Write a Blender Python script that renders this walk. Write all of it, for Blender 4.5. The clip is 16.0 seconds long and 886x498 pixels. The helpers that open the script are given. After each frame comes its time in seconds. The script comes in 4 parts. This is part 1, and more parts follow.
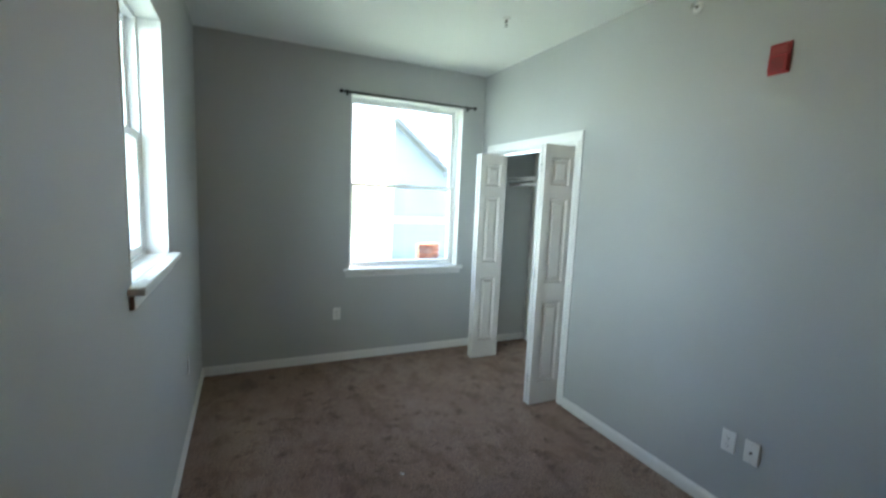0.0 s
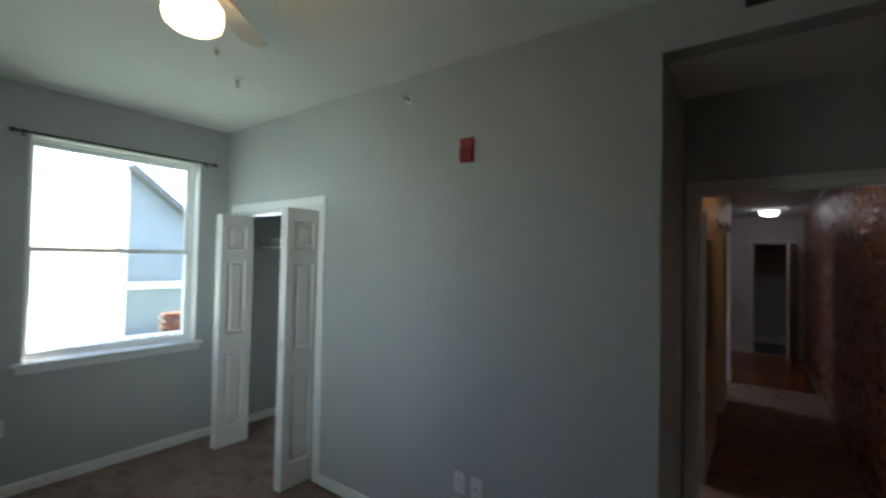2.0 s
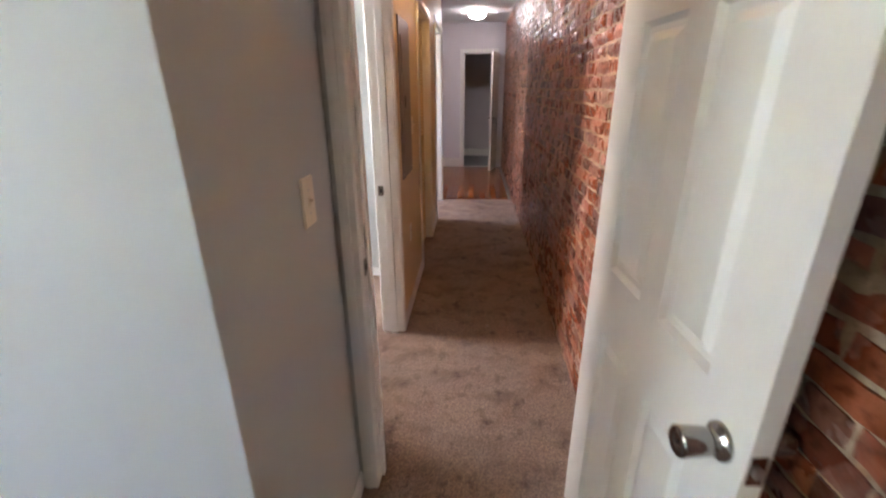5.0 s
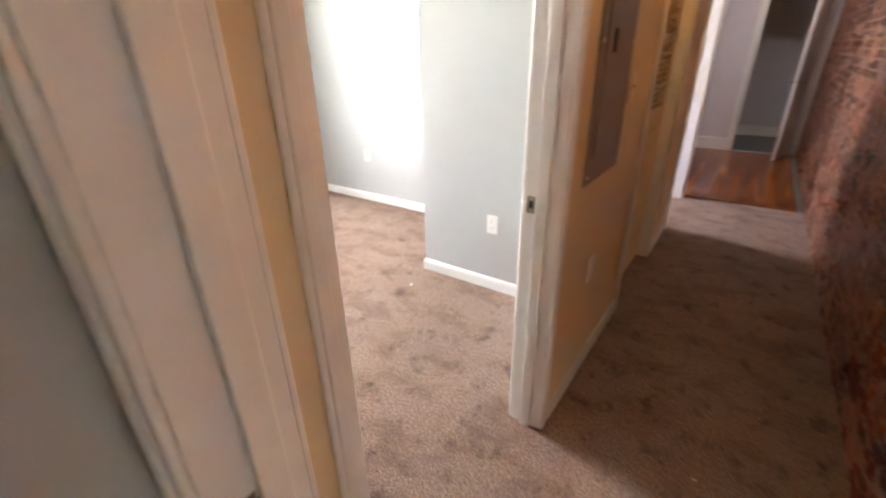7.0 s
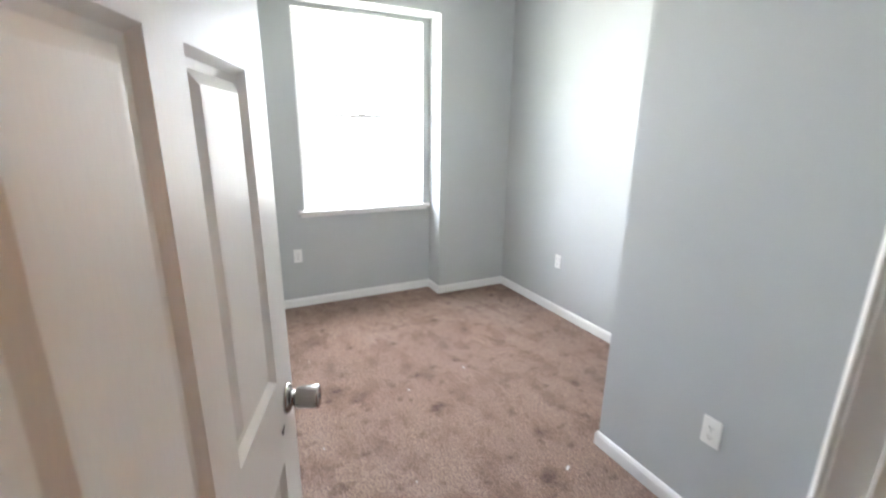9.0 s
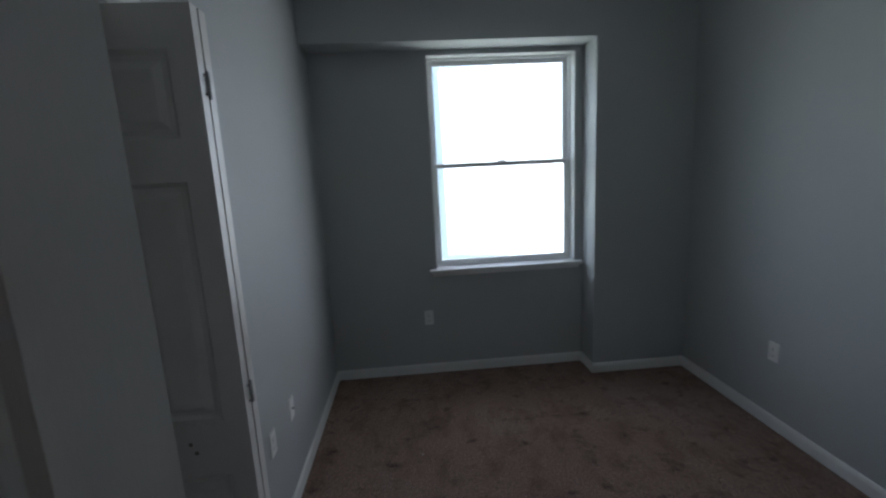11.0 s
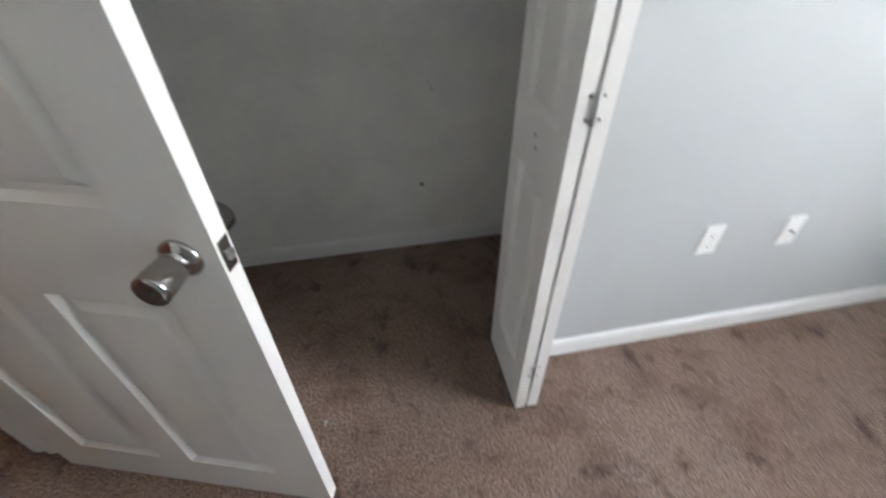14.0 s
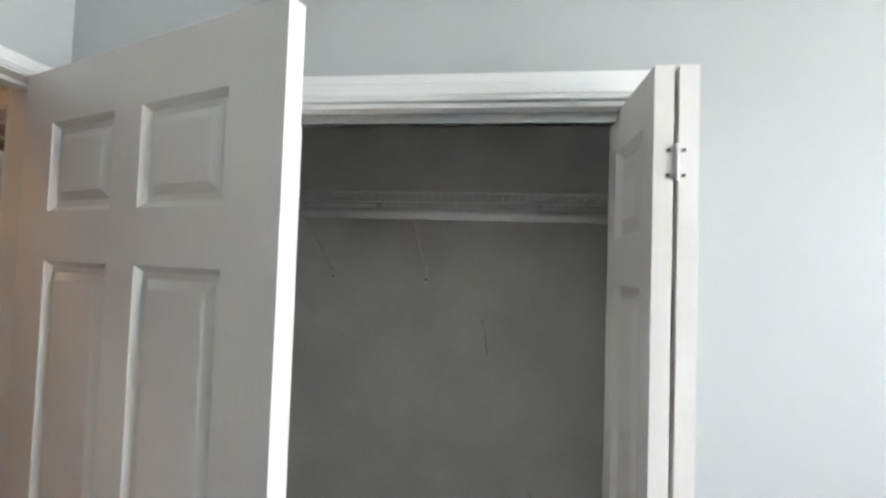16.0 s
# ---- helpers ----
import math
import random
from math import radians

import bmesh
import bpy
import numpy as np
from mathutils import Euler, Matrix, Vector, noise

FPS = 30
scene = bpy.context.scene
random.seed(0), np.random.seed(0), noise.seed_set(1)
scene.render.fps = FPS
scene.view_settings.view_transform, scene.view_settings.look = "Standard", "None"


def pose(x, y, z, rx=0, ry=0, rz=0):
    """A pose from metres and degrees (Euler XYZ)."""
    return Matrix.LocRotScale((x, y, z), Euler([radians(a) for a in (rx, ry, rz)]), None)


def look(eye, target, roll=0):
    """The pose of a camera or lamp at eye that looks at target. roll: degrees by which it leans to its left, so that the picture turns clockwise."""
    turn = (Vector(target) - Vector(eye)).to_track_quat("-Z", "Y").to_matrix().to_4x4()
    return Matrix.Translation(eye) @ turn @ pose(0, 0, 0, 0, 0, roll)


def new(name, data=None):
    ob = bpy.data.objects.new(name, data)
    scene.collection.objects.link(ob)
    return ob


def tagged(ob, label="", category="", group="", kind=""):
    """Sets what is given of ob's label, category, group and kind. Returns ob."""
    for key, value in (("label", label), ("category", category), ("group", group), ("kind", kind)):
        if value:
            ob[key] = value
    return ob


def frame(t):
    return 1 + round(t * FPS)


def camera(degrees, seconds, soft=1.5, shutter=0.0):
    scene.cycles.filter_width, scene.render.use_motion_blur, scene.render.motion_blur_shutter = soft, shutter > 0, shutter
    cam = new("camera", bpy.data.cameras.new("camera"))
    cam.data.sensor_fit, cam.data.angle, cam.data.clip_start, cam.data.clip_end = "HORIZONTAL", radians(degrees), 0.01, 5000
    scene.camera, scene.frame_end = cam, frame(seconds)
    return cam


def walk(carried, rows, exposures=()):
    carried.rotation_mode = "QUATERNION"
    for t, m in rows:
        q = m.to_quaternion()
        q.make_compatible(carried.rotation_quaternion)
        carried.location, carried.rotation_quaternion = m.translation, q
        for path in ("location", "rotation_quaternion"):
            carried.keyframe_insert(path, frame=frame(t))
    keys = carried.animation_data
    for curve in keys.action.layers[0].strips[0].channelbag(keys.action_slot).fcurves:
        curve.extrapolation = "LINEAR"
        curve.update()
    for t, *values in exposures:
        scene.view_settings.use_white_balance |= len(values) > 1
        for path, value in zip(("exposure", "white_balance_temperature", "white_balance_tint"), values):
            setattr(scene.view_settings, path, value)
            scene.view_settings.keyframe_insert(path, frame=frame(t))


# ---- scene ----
cam = camera(91.8, 16.0, soft=2.2, shutter=0.45)
PATH = [
    (0, (-0.717, -2.222, 1.58), (-2.519, -1.389, 1.336), 2.4),
    (0.5, (-0.7, -2.206, 1.66), (-2.467, -1.27, 1.657), 2.4),
    (1, (-0.688, -2.167, 1.71), (-2.384, -1.126, 1.912), 3.8),
    (1.5, (-0.659, -2.139, 1.715), (-2.123, -0.789, 1.894), 3.1),
    (2, (-0.61, -2.014, 1.646), (-1.803, -0.409, 1.692), 1.2),
    (2.5, (-0.574, -1.821, 1.622), (-1.482, -0.05, 1.435), 2.2),
    (3, (-0.556, -1.634, 1.565), (-1.045, 0.247, 1.093), 1.5),
    (5.5, (-0.52, -0.291, 1.456), (-0.652, 1.576, 0.75), -0.4),
    (6, (-0.462, 0.001, 1.43), (-0.968, 1.8, 0.717), -3.6),
    (6.5, (-0.438, 0.273, 1.404), (-1.244, 1.909, 0.583), -3.5),
    (7, (-0.534, 0.561, 1.375), (-1.591, 2.038, 0.537), -1.2),
    (7.5, (-0.624, 0.758, 1.378), (-1.97, 1.897, 0.434), -1.0),
    (8, (-0.685, 0.975, 1.368), (-2.212, 1.745, 0.33), 1.1),
    (8.5, (-0.786, 1.077, 1.419), (-2.423, 1.878, 0.595), 1.3),
    (9, (-0.899, 1.14, 1.508), (-2.625, 2.004, 0.981), 0.7),
    (11.5, (-1.509, 1.592, 1.584), (-3.43, 1.347, 1.084), -0.1),
    (12, (-1.642, 1.657, 1.512), (-3.267, 0.895, 0.629), -0.2),
    (12.5, (-1.766, 1.74, 1.449), (-3.099, 0.794, 0.297), -0.6),
    (13, (-1.906, 1.744, 1.365), (-2.951, 0.642, 0.064), 0.9),
    (13.5, (-2.026, 1.735, 1.335), (-2.734, 0.471, -0.044), 2.5),
    (14, (-2.09, 1.73, 1.338), (-2.371, 0.241, 0.033), -0.4),
    (14.5, (-2.14, 1.764, 1.461), (-2.096, -0.062, 0.647), -0.1),
    (15, (-2.15, 1.794, 1.573), (-1.918, -0.15, 1.165), 0.5),
    (15.2, (-2.149, 1.806, 1.584), (-1.847, -0.153, 1.313), 0.5),
    (15.5, (-2.162, 1.824, 1.602), (-1.833, -0.145, 1.48), 1.2),
    (16, (-2.185, 1.836, 1.628), (-1.948, -0.148, 1.693), 1.9),
]
EXPOSURES = [(0.0, 4.45, 6250, 9), (1.0, 4.05, 6450, 9), (1.5, 3.75, 6500, 10), (2.0, 3.5, 6400, 11), (2.4, 3.7, 6350, 12), (3.2, 4.55, 6250, 14), (5.3, 6.45, 7050, 18), (6.0, 6.44, 7350, 18), (7.0, 6.5, 7300, 18), (7.5, 6.45, 6900, 17), (8.0, 6.4, 6700, 15), (8.5, 6.15, 6550, 15), (9.2, 5.4, 6450, 14),
             (11.3, 2.25, 5750, 10), (12.0, 2.28, 5750, 8), (12.5, 3.3, 6150, 9), (13.0, 4.3, 6350, 11), (13.6, 5.0, 6350, 12), (14.5, 5.07, 6300, 12), (16.0, 5.03, 6350, 12)]
walk(cam, [(t, look(eye, target, roll)) for t, eye, target, roll in PATH], EXPOSURES)

# ---- world and lights ----
world = bpy.data.worlds.new("world")
scene.world = world
world.use_nodes = True
wn = world.node_tree.nodes
sky = wn.new("ShaderNodeTexSky")
sky.sky_type, sky.sun_disc = "NISHITA", False
sky.sun_elevation, sky.sun_rotation = radians(48), radians(350)
world.node_tree.links.new(sky.outputs[0], wn["Background"].inputs[0])
wn["Background"].inputs[1].default_value = 0.12
sun = new("sun", bpy.data.lights.new("sun", "SUN"))
sun.data.energy, sun.data.angle, sun.data.color = 4.5, radians(0.6), (1, 0.96, 0.9)
SUN_FROM = Vector((math.sin(radians(350)) * math.cos(radians(48)), math.cos(radians(350)) * math.cos(radians(48)), math.sin(radians(48))))
sun.matrix_world = look((0, 0, 12), Vector((0, 0, 12)) - SUN_FROM)


def sky_lamp(name, place, target, width, height, power, colour, spread=180):
    """An area lamp at a window, standing in for the sky's light."""
    lamp = bpy.data.lights.new(name, "AREA")
    lamp.shape, lamp.size, lamp.size_y = "RECTANGLE", width, height
    lamp.energy, lamp.color, lamp.spread = power, colour, radians(spread)
    new(name, lamp).matrix_world = look(place, target)


sky_lamp("window_sky", (-4.97, 2.30, 1.63), (-2.2, 1.30, 1.5), 1.0, 1.55, 2.1, (1.0, 0.975, 0.935), 165)
# Added outside, beside the opening, aimed to brighten the closet.
sky_lamp("narrow_window_sky", (-2.45, -3.02, 1.82), (-3.95, 0.3, 1.15), 0.75, 1.10, 0.8, (0.84, 1.0, 0.96), 85)
# Added to brighten the hall carpet through the side room's unseen window.
sky_lamp("side_window_sky", (-3.35, 4.725, 1.55), (0, 4.725, 1.2), 0.53, 1.05, 0.6, (1.0, 0.98, 0.97))
FAN_GLOW, WARM_GLOW, WHITE_GLOW = 0.9, 1.8, 0.75
WARM, WHITE = (1.0, 0.58, 0.22), (0.95, 0.95, 1.0)


# ---- materials ----
def base_material(name, rough, metal=0.0):
    m = bpy.data.materials.new(name)
    m.use_nodes = True
    nt = m.node_tree
    b = nt.nodes["Principled BSDF"]
    b.inputs["Roughness"].default_value, b.inputs["Metallic"].default_value = rough, metal
    return m, nt, b


def noise_node(nt, scale, detail=3.0, stretch=None, rough=0.55):
    co = nt.nodes.new("ShaderNodeTexCoord")
    n = nt.nodes.new("ShaderNodeTexNoise")
    n.inputs["Scale"].default_value, n.inputs["Detail"].default_value, n.inputs["Roughness"].default_value = scale, detail, rough
    if stretch:
        mp = nt.nodes.new("ShaderNodeMapping")
        mp.inputs["Scale"].default_value = stretch
        nt.links.new(co.outputs["Object"], mp.inputs[0])
        nt.links.new(mp.outputs[0], n.inputs["Vector"])
    else:
        nt.links.new(co.outputs["Object"], n.inputs["Vector"])
    return n.outputs["Fac"]


def ramp(nt, fac, stops):
    r = nt.nodes.new("ShaderNodeValToRGB")
    e = r.color_ramp.elements
    while len(e) < len(stops):
        e.new(0.5)
    for el, (p, c) in zip(e, stops):
        el.position, el.color = p, (*c, 1)
    nt.links.new(fac, r.inputs[0])
    return r.outputs[0]


def mixed(nt, fac, a, b, blend="MIX"):
    m = nt.nodes.new("ShaderNodeMix")
    m.data_type, m.blend_type = "RGBA", blend
    for s, v in ((m.inputs[0], fac), (m.inputs[6], a), (m.inputs[7], b)):
        if isinstance(v, (int, float)):
            s.default_value = v
        elif isinstance(v, tuple):
            s.default_value = (*v, 1)
        else:
            nt.links.new(v, s)
    return m.outputs[2]


def bumped(nt, b, height, strength, distance=0.01):
    n = nt.nodes.new("ShaderNodeBump")
    n.inputs["Strength"].default_value, n.inputs["Distance"].default_value = strength, distance
    nt.links.new(height, n.inputs["Height"])
    nt.links.new(n.outputs[0], b.inputs["Normal"])


def plain(name, colour, rough, metal=0.0, vary=0.08, fine=60.0, coarse=1.6, bump=0.05, dist=0.002, stretch=None):
    """A surface with grain and slow variation round one colour."""
    m, nt, b = base_material(name, rough, metal)
    lo = tuple(c * (1 - vary) for c in colour)
    hi = tuple(min(1.0, c * (1 + vary * 0.6)) for c in colour)
    slow = ramp(nt, noise_node(nt, coarse, 4), [(0.3, lo), (0.7, hi)])
    f = noise_node(nt, fine, 3, stretch)
    grain = ramp(nt, f, [(0.25, (1 - vary,) * 3), (0.75, (1, 1, 1))])
    nt.links.new(mixed(nt, 1.0, slow, grain, "MULTIPLY"), b.inputs["Base Color"])
    bumped(nt, b, f, bump, dist)
    return m


WALL = plain("wall_paint", (0.437, 0.455, 0.458), 0.62, vary=0.035, fine=240, coarse=1.2, bump=0.12, dist=0.0015)
# Yellower than the cream paint, carrying part of the warm lamp's gold.
HALLPAINT_LAMPGOLD = plain("hall_paint_lampgold", (0.72, 0.60, 0.40), 0.5, vary=0.04, fine=240, coarse=1.2, bump=0.12, dist=0.0015)
FARPAINT = plain("far_paint", (0.60, 0.58, 0.62), 0.6, vary=0.03, fine=200, bump=0.08)
# Paler than the wall paint, to stand in for light inside the closets.
CLOSET_LIT = plain("closet_paint_lit", (0.80, 0.80, 0.77), 0.65, vary=0.12, fine=160, coarse=3.5, bump=0.12, dist=0.0015)
CEIL = plain("ceiling_paint", (0.80, 0.82, 0.81), 0.8, vary=0.04, fine=120, coarse=0.9, bump=0.2, dist=0.003)
TRIM = plain("trim_paint", (0.74, 0.74, 0.73), 0.38, vary=0.025, fine=160, coarse=2, bump=0.04, dist=0.001)
DOORPAINT = plain("door_paint", (0.70, 0.68, 0.655), 0.42, vary=0.05, fine=55, coarse=2.0, bump=0.25, dist=0.0012, stretch=(9, 9, 0.7))
VINYL = plain("window_vinyl", (0.88, 0.89, 0.89), 0.4, vary=0.03)
PLASTIC = plain("outlet_plastic", (0.78, 0.78, 0.76), 0.35, vary=0.02)
ALMOND = plain("switch_plastic", (0.74, 0.68, 0.56), 0.35, vary=0.02)
DARK = plain("dark_slot", (0.03, 0.03, 0.03), 0.6)
NICKEL = plain("satin_nickel", (0.42, 0.40, 0.385), 0.17, 1.0, vary=0.08, fine=150)
BRONZE = plain("worn_brown_hinge", (0.20, 0.14, 0.10), 0.4, 0.9, vary=0.3, fine=50)
STEEL = plain("steel", (0.6, 0.6, 0.6), 0.3, 1.0)
BLACK = plain("black_metal", (0.025, 0.025, 0.028), 0.4, 0.3)
RED = plain("red_alarm_plastic", (0.32, 0.012, 0.02), 0.5)
BAREWOOD = plain("bare_wood", (0.26, 0.16, 0.11), 0.8, vary=0.25)
CREAM = plain("cream_enamel", (0.70, 0.62, 0.46), 0.4)
BLADE = plain("fan_blade", (0.52, 0.49, 0.45), 0.5, stretch=(3, 20, 3))
PANELGREY = plain("panel_grey_enamel", (0.20, 0.185, 0.17), 0.42, vary=0.08)
WIRE = plain("white_wire_coating", (0.88, 0.88, 0.87), 0.4)
GREYDOOR = plain("grey_door_paint", (0.12, 0.115, 0.12), 0.4)


def glass_material():
    m, nt, b = base_material("window_glass", 0.02)
    b.inputs["Transmission Weight"].default_value = 1.0
    b.inputs["IOR"].default_value = 1.45
    b.inputs["Base Color"].default_value = (0.97, 0.99, 0.98, 1)
    return m


def glow(name, colour, strength):
    m = bpy.data.materials.new(name)
    m.use_nodes = True
    b = m.node_tree.nodes["Principled BSDF"]
    b.inputs["Base Color"].default_value = (0.85, 0.83, 0.8, 1)
    b.inputs["Emission Color"].default_value = (*colour, 1)
    b.inputs["Emission Strength"].default_value = strength
    return m


def carpet_material():
    """Cut-pile carpet, taupe to red-brown, trodden patches and dark stains."""
    m, nt, b = base_material("carpet", 0.95)
    b.inputs["Sheen Weight"].default_value = 0.08
    base = ramp(nt, noise_node(nt, 1.1, 5), [(0.30, (0.325, 0.230, 0.184)), (0.5, (0.39, 0.268, 0.208)), (0.70, (0.45, 0.338, 0.282))])
    tread = ramp(nt, noise_node(nt, 4.0, 5, stretch=(1, 1.5, 1), rough=0.6), [(0.35, (0.68, 0.61, 0.58)), (0.52, (1, 1, 1))])
    stain = ramp(nt, noise_node(nt, 8.0, 6, stretch=(1.5, 1, 1), rough=0.68), [(0.33, (0.42, 0.34, 0.31)), (0.45, (1, 1, 1))])
    pile = ramp(nt, noise_node(nt, 135, 4, rough=0.8), [(0.41, (0.30, 0.27, 0.25)), (0.58, (1.30, 1.27, 1.25))])
    clump = ramp(nt, noise_node(nt, 55, 4, rough=0.7), [(0.36, (0.74, 0.72, 0.70)), (0.60, (1, 1, 1))])
    c = mixed(nt, 1.0, mixed(nt, 1.0, base, tread, "MULTIPLY"), clump, "MULTIPLY")
    c = mixed(nt, 1.0, c, stain, "MULTIPLY")
    nt.links.new(mixed(nt, 1.0, c, pile, "MULTIPLY"), b.inputs["Base Color"])
    bumped(nt, b, noise_node(nt, 95, 5, rough=0.8), 1.0, 0.016)
    return m


def brick_material(name, joined):
    """Old red brick, sealed and a little glossy: colour by piece, mortar smears and glaze."""
    m, nt, b = base_material(name, 0.45)
    if joined:
        rnd = nt.nodes.new("ShaderNodeNewGeometry").outputs["Random Per Island"]
    else:
        rnd = nt.nodes.new("ShaderNodeObjectInfo").outputs["Random"]
    tone = ramp(nt, rnd, [(0.0, (0.095, 0.030, 0.022)), (0.2, (0.17, 0.047, 0.026)), (0.5, (0.235, 0.064, 0.032)), (0.75, (0.275, 0.088, 0.043)), (0.9, (0.225, 0.10, 0.068)), (1.0, (0.14, 0.058, 0.055))])
    co = nt.nodes.new("ShaderNodeTexCoord")
    geo = nt.nodes.new("ShaderNodeNewGeometry")
    n1 = nt.nodes.new("ShaderNodeTexNoise")
    n1.inputs["Scale"].default_value, n1.inputs["Detail"].default_value = 38, 5
    n2 = nt.nodes.new("ShaderNodeTexNoise")
    n2.inputs["Scale"].default_value, n2.inputs["Detail"].default_value = 7, 4
    for n in (n1, n2):
        nt.links.new(geo.outputs["Position"], n.inputs["Vector"])
    pits = ramp(nt, n1.outputs["Fac"], [(0.30, (0.5, 0.46, 0.44)), (0.48, (1, 1, 1)), (0.75, (1.15, 1.1, 1.05))])
    smear = ramp(nt, n2.outputs["Fac"], [(0.60, (0, 0, 0)), (0.74, (0.55, 0.55, 0.55))])
    c = mixed(nt, 1.0, tone, pits, "MULTIPLY")
    c = mixed(nt, smear, c, (0.30, 0.22, 0.17))
    nt.links.new(c, b.inputs["Base Color"])
    r = ramp(nt, n2.outputs["Fac"], [(0.35, (0.14, 0.14, 0.14)), (0.65, (0.42, 0.42, 0.42))])
    nt.links.new(r, b.inputs["Roughness"])
    bumped(nt, b, n1.outputs["Fac"], 0.7, 0.006)
    return m


GLASS = glass_material()
CARPET = carpet_material()
BRICK, BRICKS = brick_material("brick", False), brick_material("brick_course", True)
MORTAR = plain("mortar", (0.44, 0.33, 0.235), 0.7, vary=0.45, fine=70, coarse=6, bump=0.8, dist=0.008)


def plank_material():
    m, nt, b = base_material("varnished_plank", 0.22)
    rnd = nt.nodes.new("ShaderNodeObjectInfo").outputs["Random"]
    tone = ramp(nt, rnd, [(0.0, (0.23, 0.066, 0.019)), (0.5, (0.27, 0.082, 0.023)), (1.0, (0.32, 0.105, 0.032))])
    grain = ramp(nt, noise_node(nt, 9, 4, (14, 1, 1)), [(0.3, (0.78, 0.74, 0.7)), (0.65, (1, 1, 1))])
    nt.links.new(mixed(nt, 1.0, tone, grain, "MULTIPLY"), b.inputs["Base Color"])
    return m


PLANK = plank_material()


# ---- building helpers ----
def part(name, bm, material, parent=None, label=""):
    """One mesh object from a bmesh, under a thing or a part."""
    me = bpy.data.meshes.new(name)
    bmesh.ops.recalc_face_normals(bm, faces=bm.faces)
    bm.to_mesh(me)
    bm.free()
    me.materials.append(material)
    ob = new(name, me)
    ob.parent = parent
    if label:
        ob["label"] = label
    return ob


def thing(name, m, label, category, group="", kind=""):
    ob = new(name)
    ob.empty_display_size = 0.1
    ob.matrix_world = m
    return tagged(ob, label, category, group, kind)


def structure(ob, label, category):
    return tagged(ob, label, category, kind="structure")


def add_box(bm, x0, x1, y0, y1, z0, z1):
    v = [bm.verts.new((x, y, z)) for x in (x0, x1) for y in (y0, y1) for z in (z0, z1)]
    for q in ((0, 1, 3, 2), (4, 6, 7, 5), (0, 4, 5, 1), (2, 3, 7, 6), (0, 2, 6, 4), (1, 5, 7, 3)):
        bm.faces.new([v[i] for i in q])


def box(*spans, bevel=0.0, segments=2):
    bm = bmesh.new()
    add_box(bm, *spans)
    if bevel:
        bmesh.ops.bevel(bm, geom=bm.edges[:], offset=bevel, segments=segments, affect="EDGES", profile=0.6)
    return bm


def boxes(*all_spans, bevel=0.0):
    bm = bmesh.new()
    for s in all_spans:
        add_box(bm, *s)
    if bevel:
        bmesh.ops.bevel(bm, geom=bm.edges[:], offset=bevel, segments=1, affect="EDGES")
    return bm


def lathe(profile, steps=28, axis="z", at=(0, 0, 0)):
    """A turned solid from (radius, height) pairs."""
    bm = bmesh.new()
    rings = []
    for r, h in profile:
        ring = []
        for k in range(steps):
            a = 2 * math.pi * k / steps
            p = (r * math.cos(a), r * math.sin(a), h)
            if axis == "y":
                p = (p[0], p[2], p[1])
            elif axis == "x":
                p = (p[2], p[0], p[1])
            ring.append(bm.verts.new(Vector(p) + Vector(at)))
        rings.append(ring)
    for a, b in zip(rings, rings[1:]):
        for k in range(steps):
            bm.faces.new((a[k], a[(k + 1) % steps], b[(k + 1) % steps], b[k]))
    bm.faces.new(rings[0])
    bm.faces.new(rings[-1][::-1])
    return bm


def smooth(ob):
    for p in ob.data.polygons:
        p.use_smooth = True
    return ob


def tube(points, radius, steps=8):
    """A round bar through points."""
    bm = bmesh.new()
    pts = [Vector(p) for p in points]
    rings = []
    for k, p in enumerate(pts):
        d = (pts[min(k + 1, len(pts) - 1)] - pts[max(k - 1, 0)]).normalized()
        u = d.orthogonal().normalized()
        w = d.cross(u)
        rings.append([bm.verts.new(p + radius * (math.cos(2 * math.pi * s / steps) * u + math.sin(2 * math.pi * s / steps) * w)) for s in range(steps)])
    for a, b in zip(rings, rings[1:]):
        off = min(range(steps), key=lambda o: (a[0].co - b[o].co).length)
        for s in range(steps):
            bm.faces.new((a[s], a[(s + 1) % steps], b[(s + 1 + off) % steps], b[(s + off) % steps]))
    bm.faces.new(rings[0])
    bm.faces.new(rings[-1])
    return bm


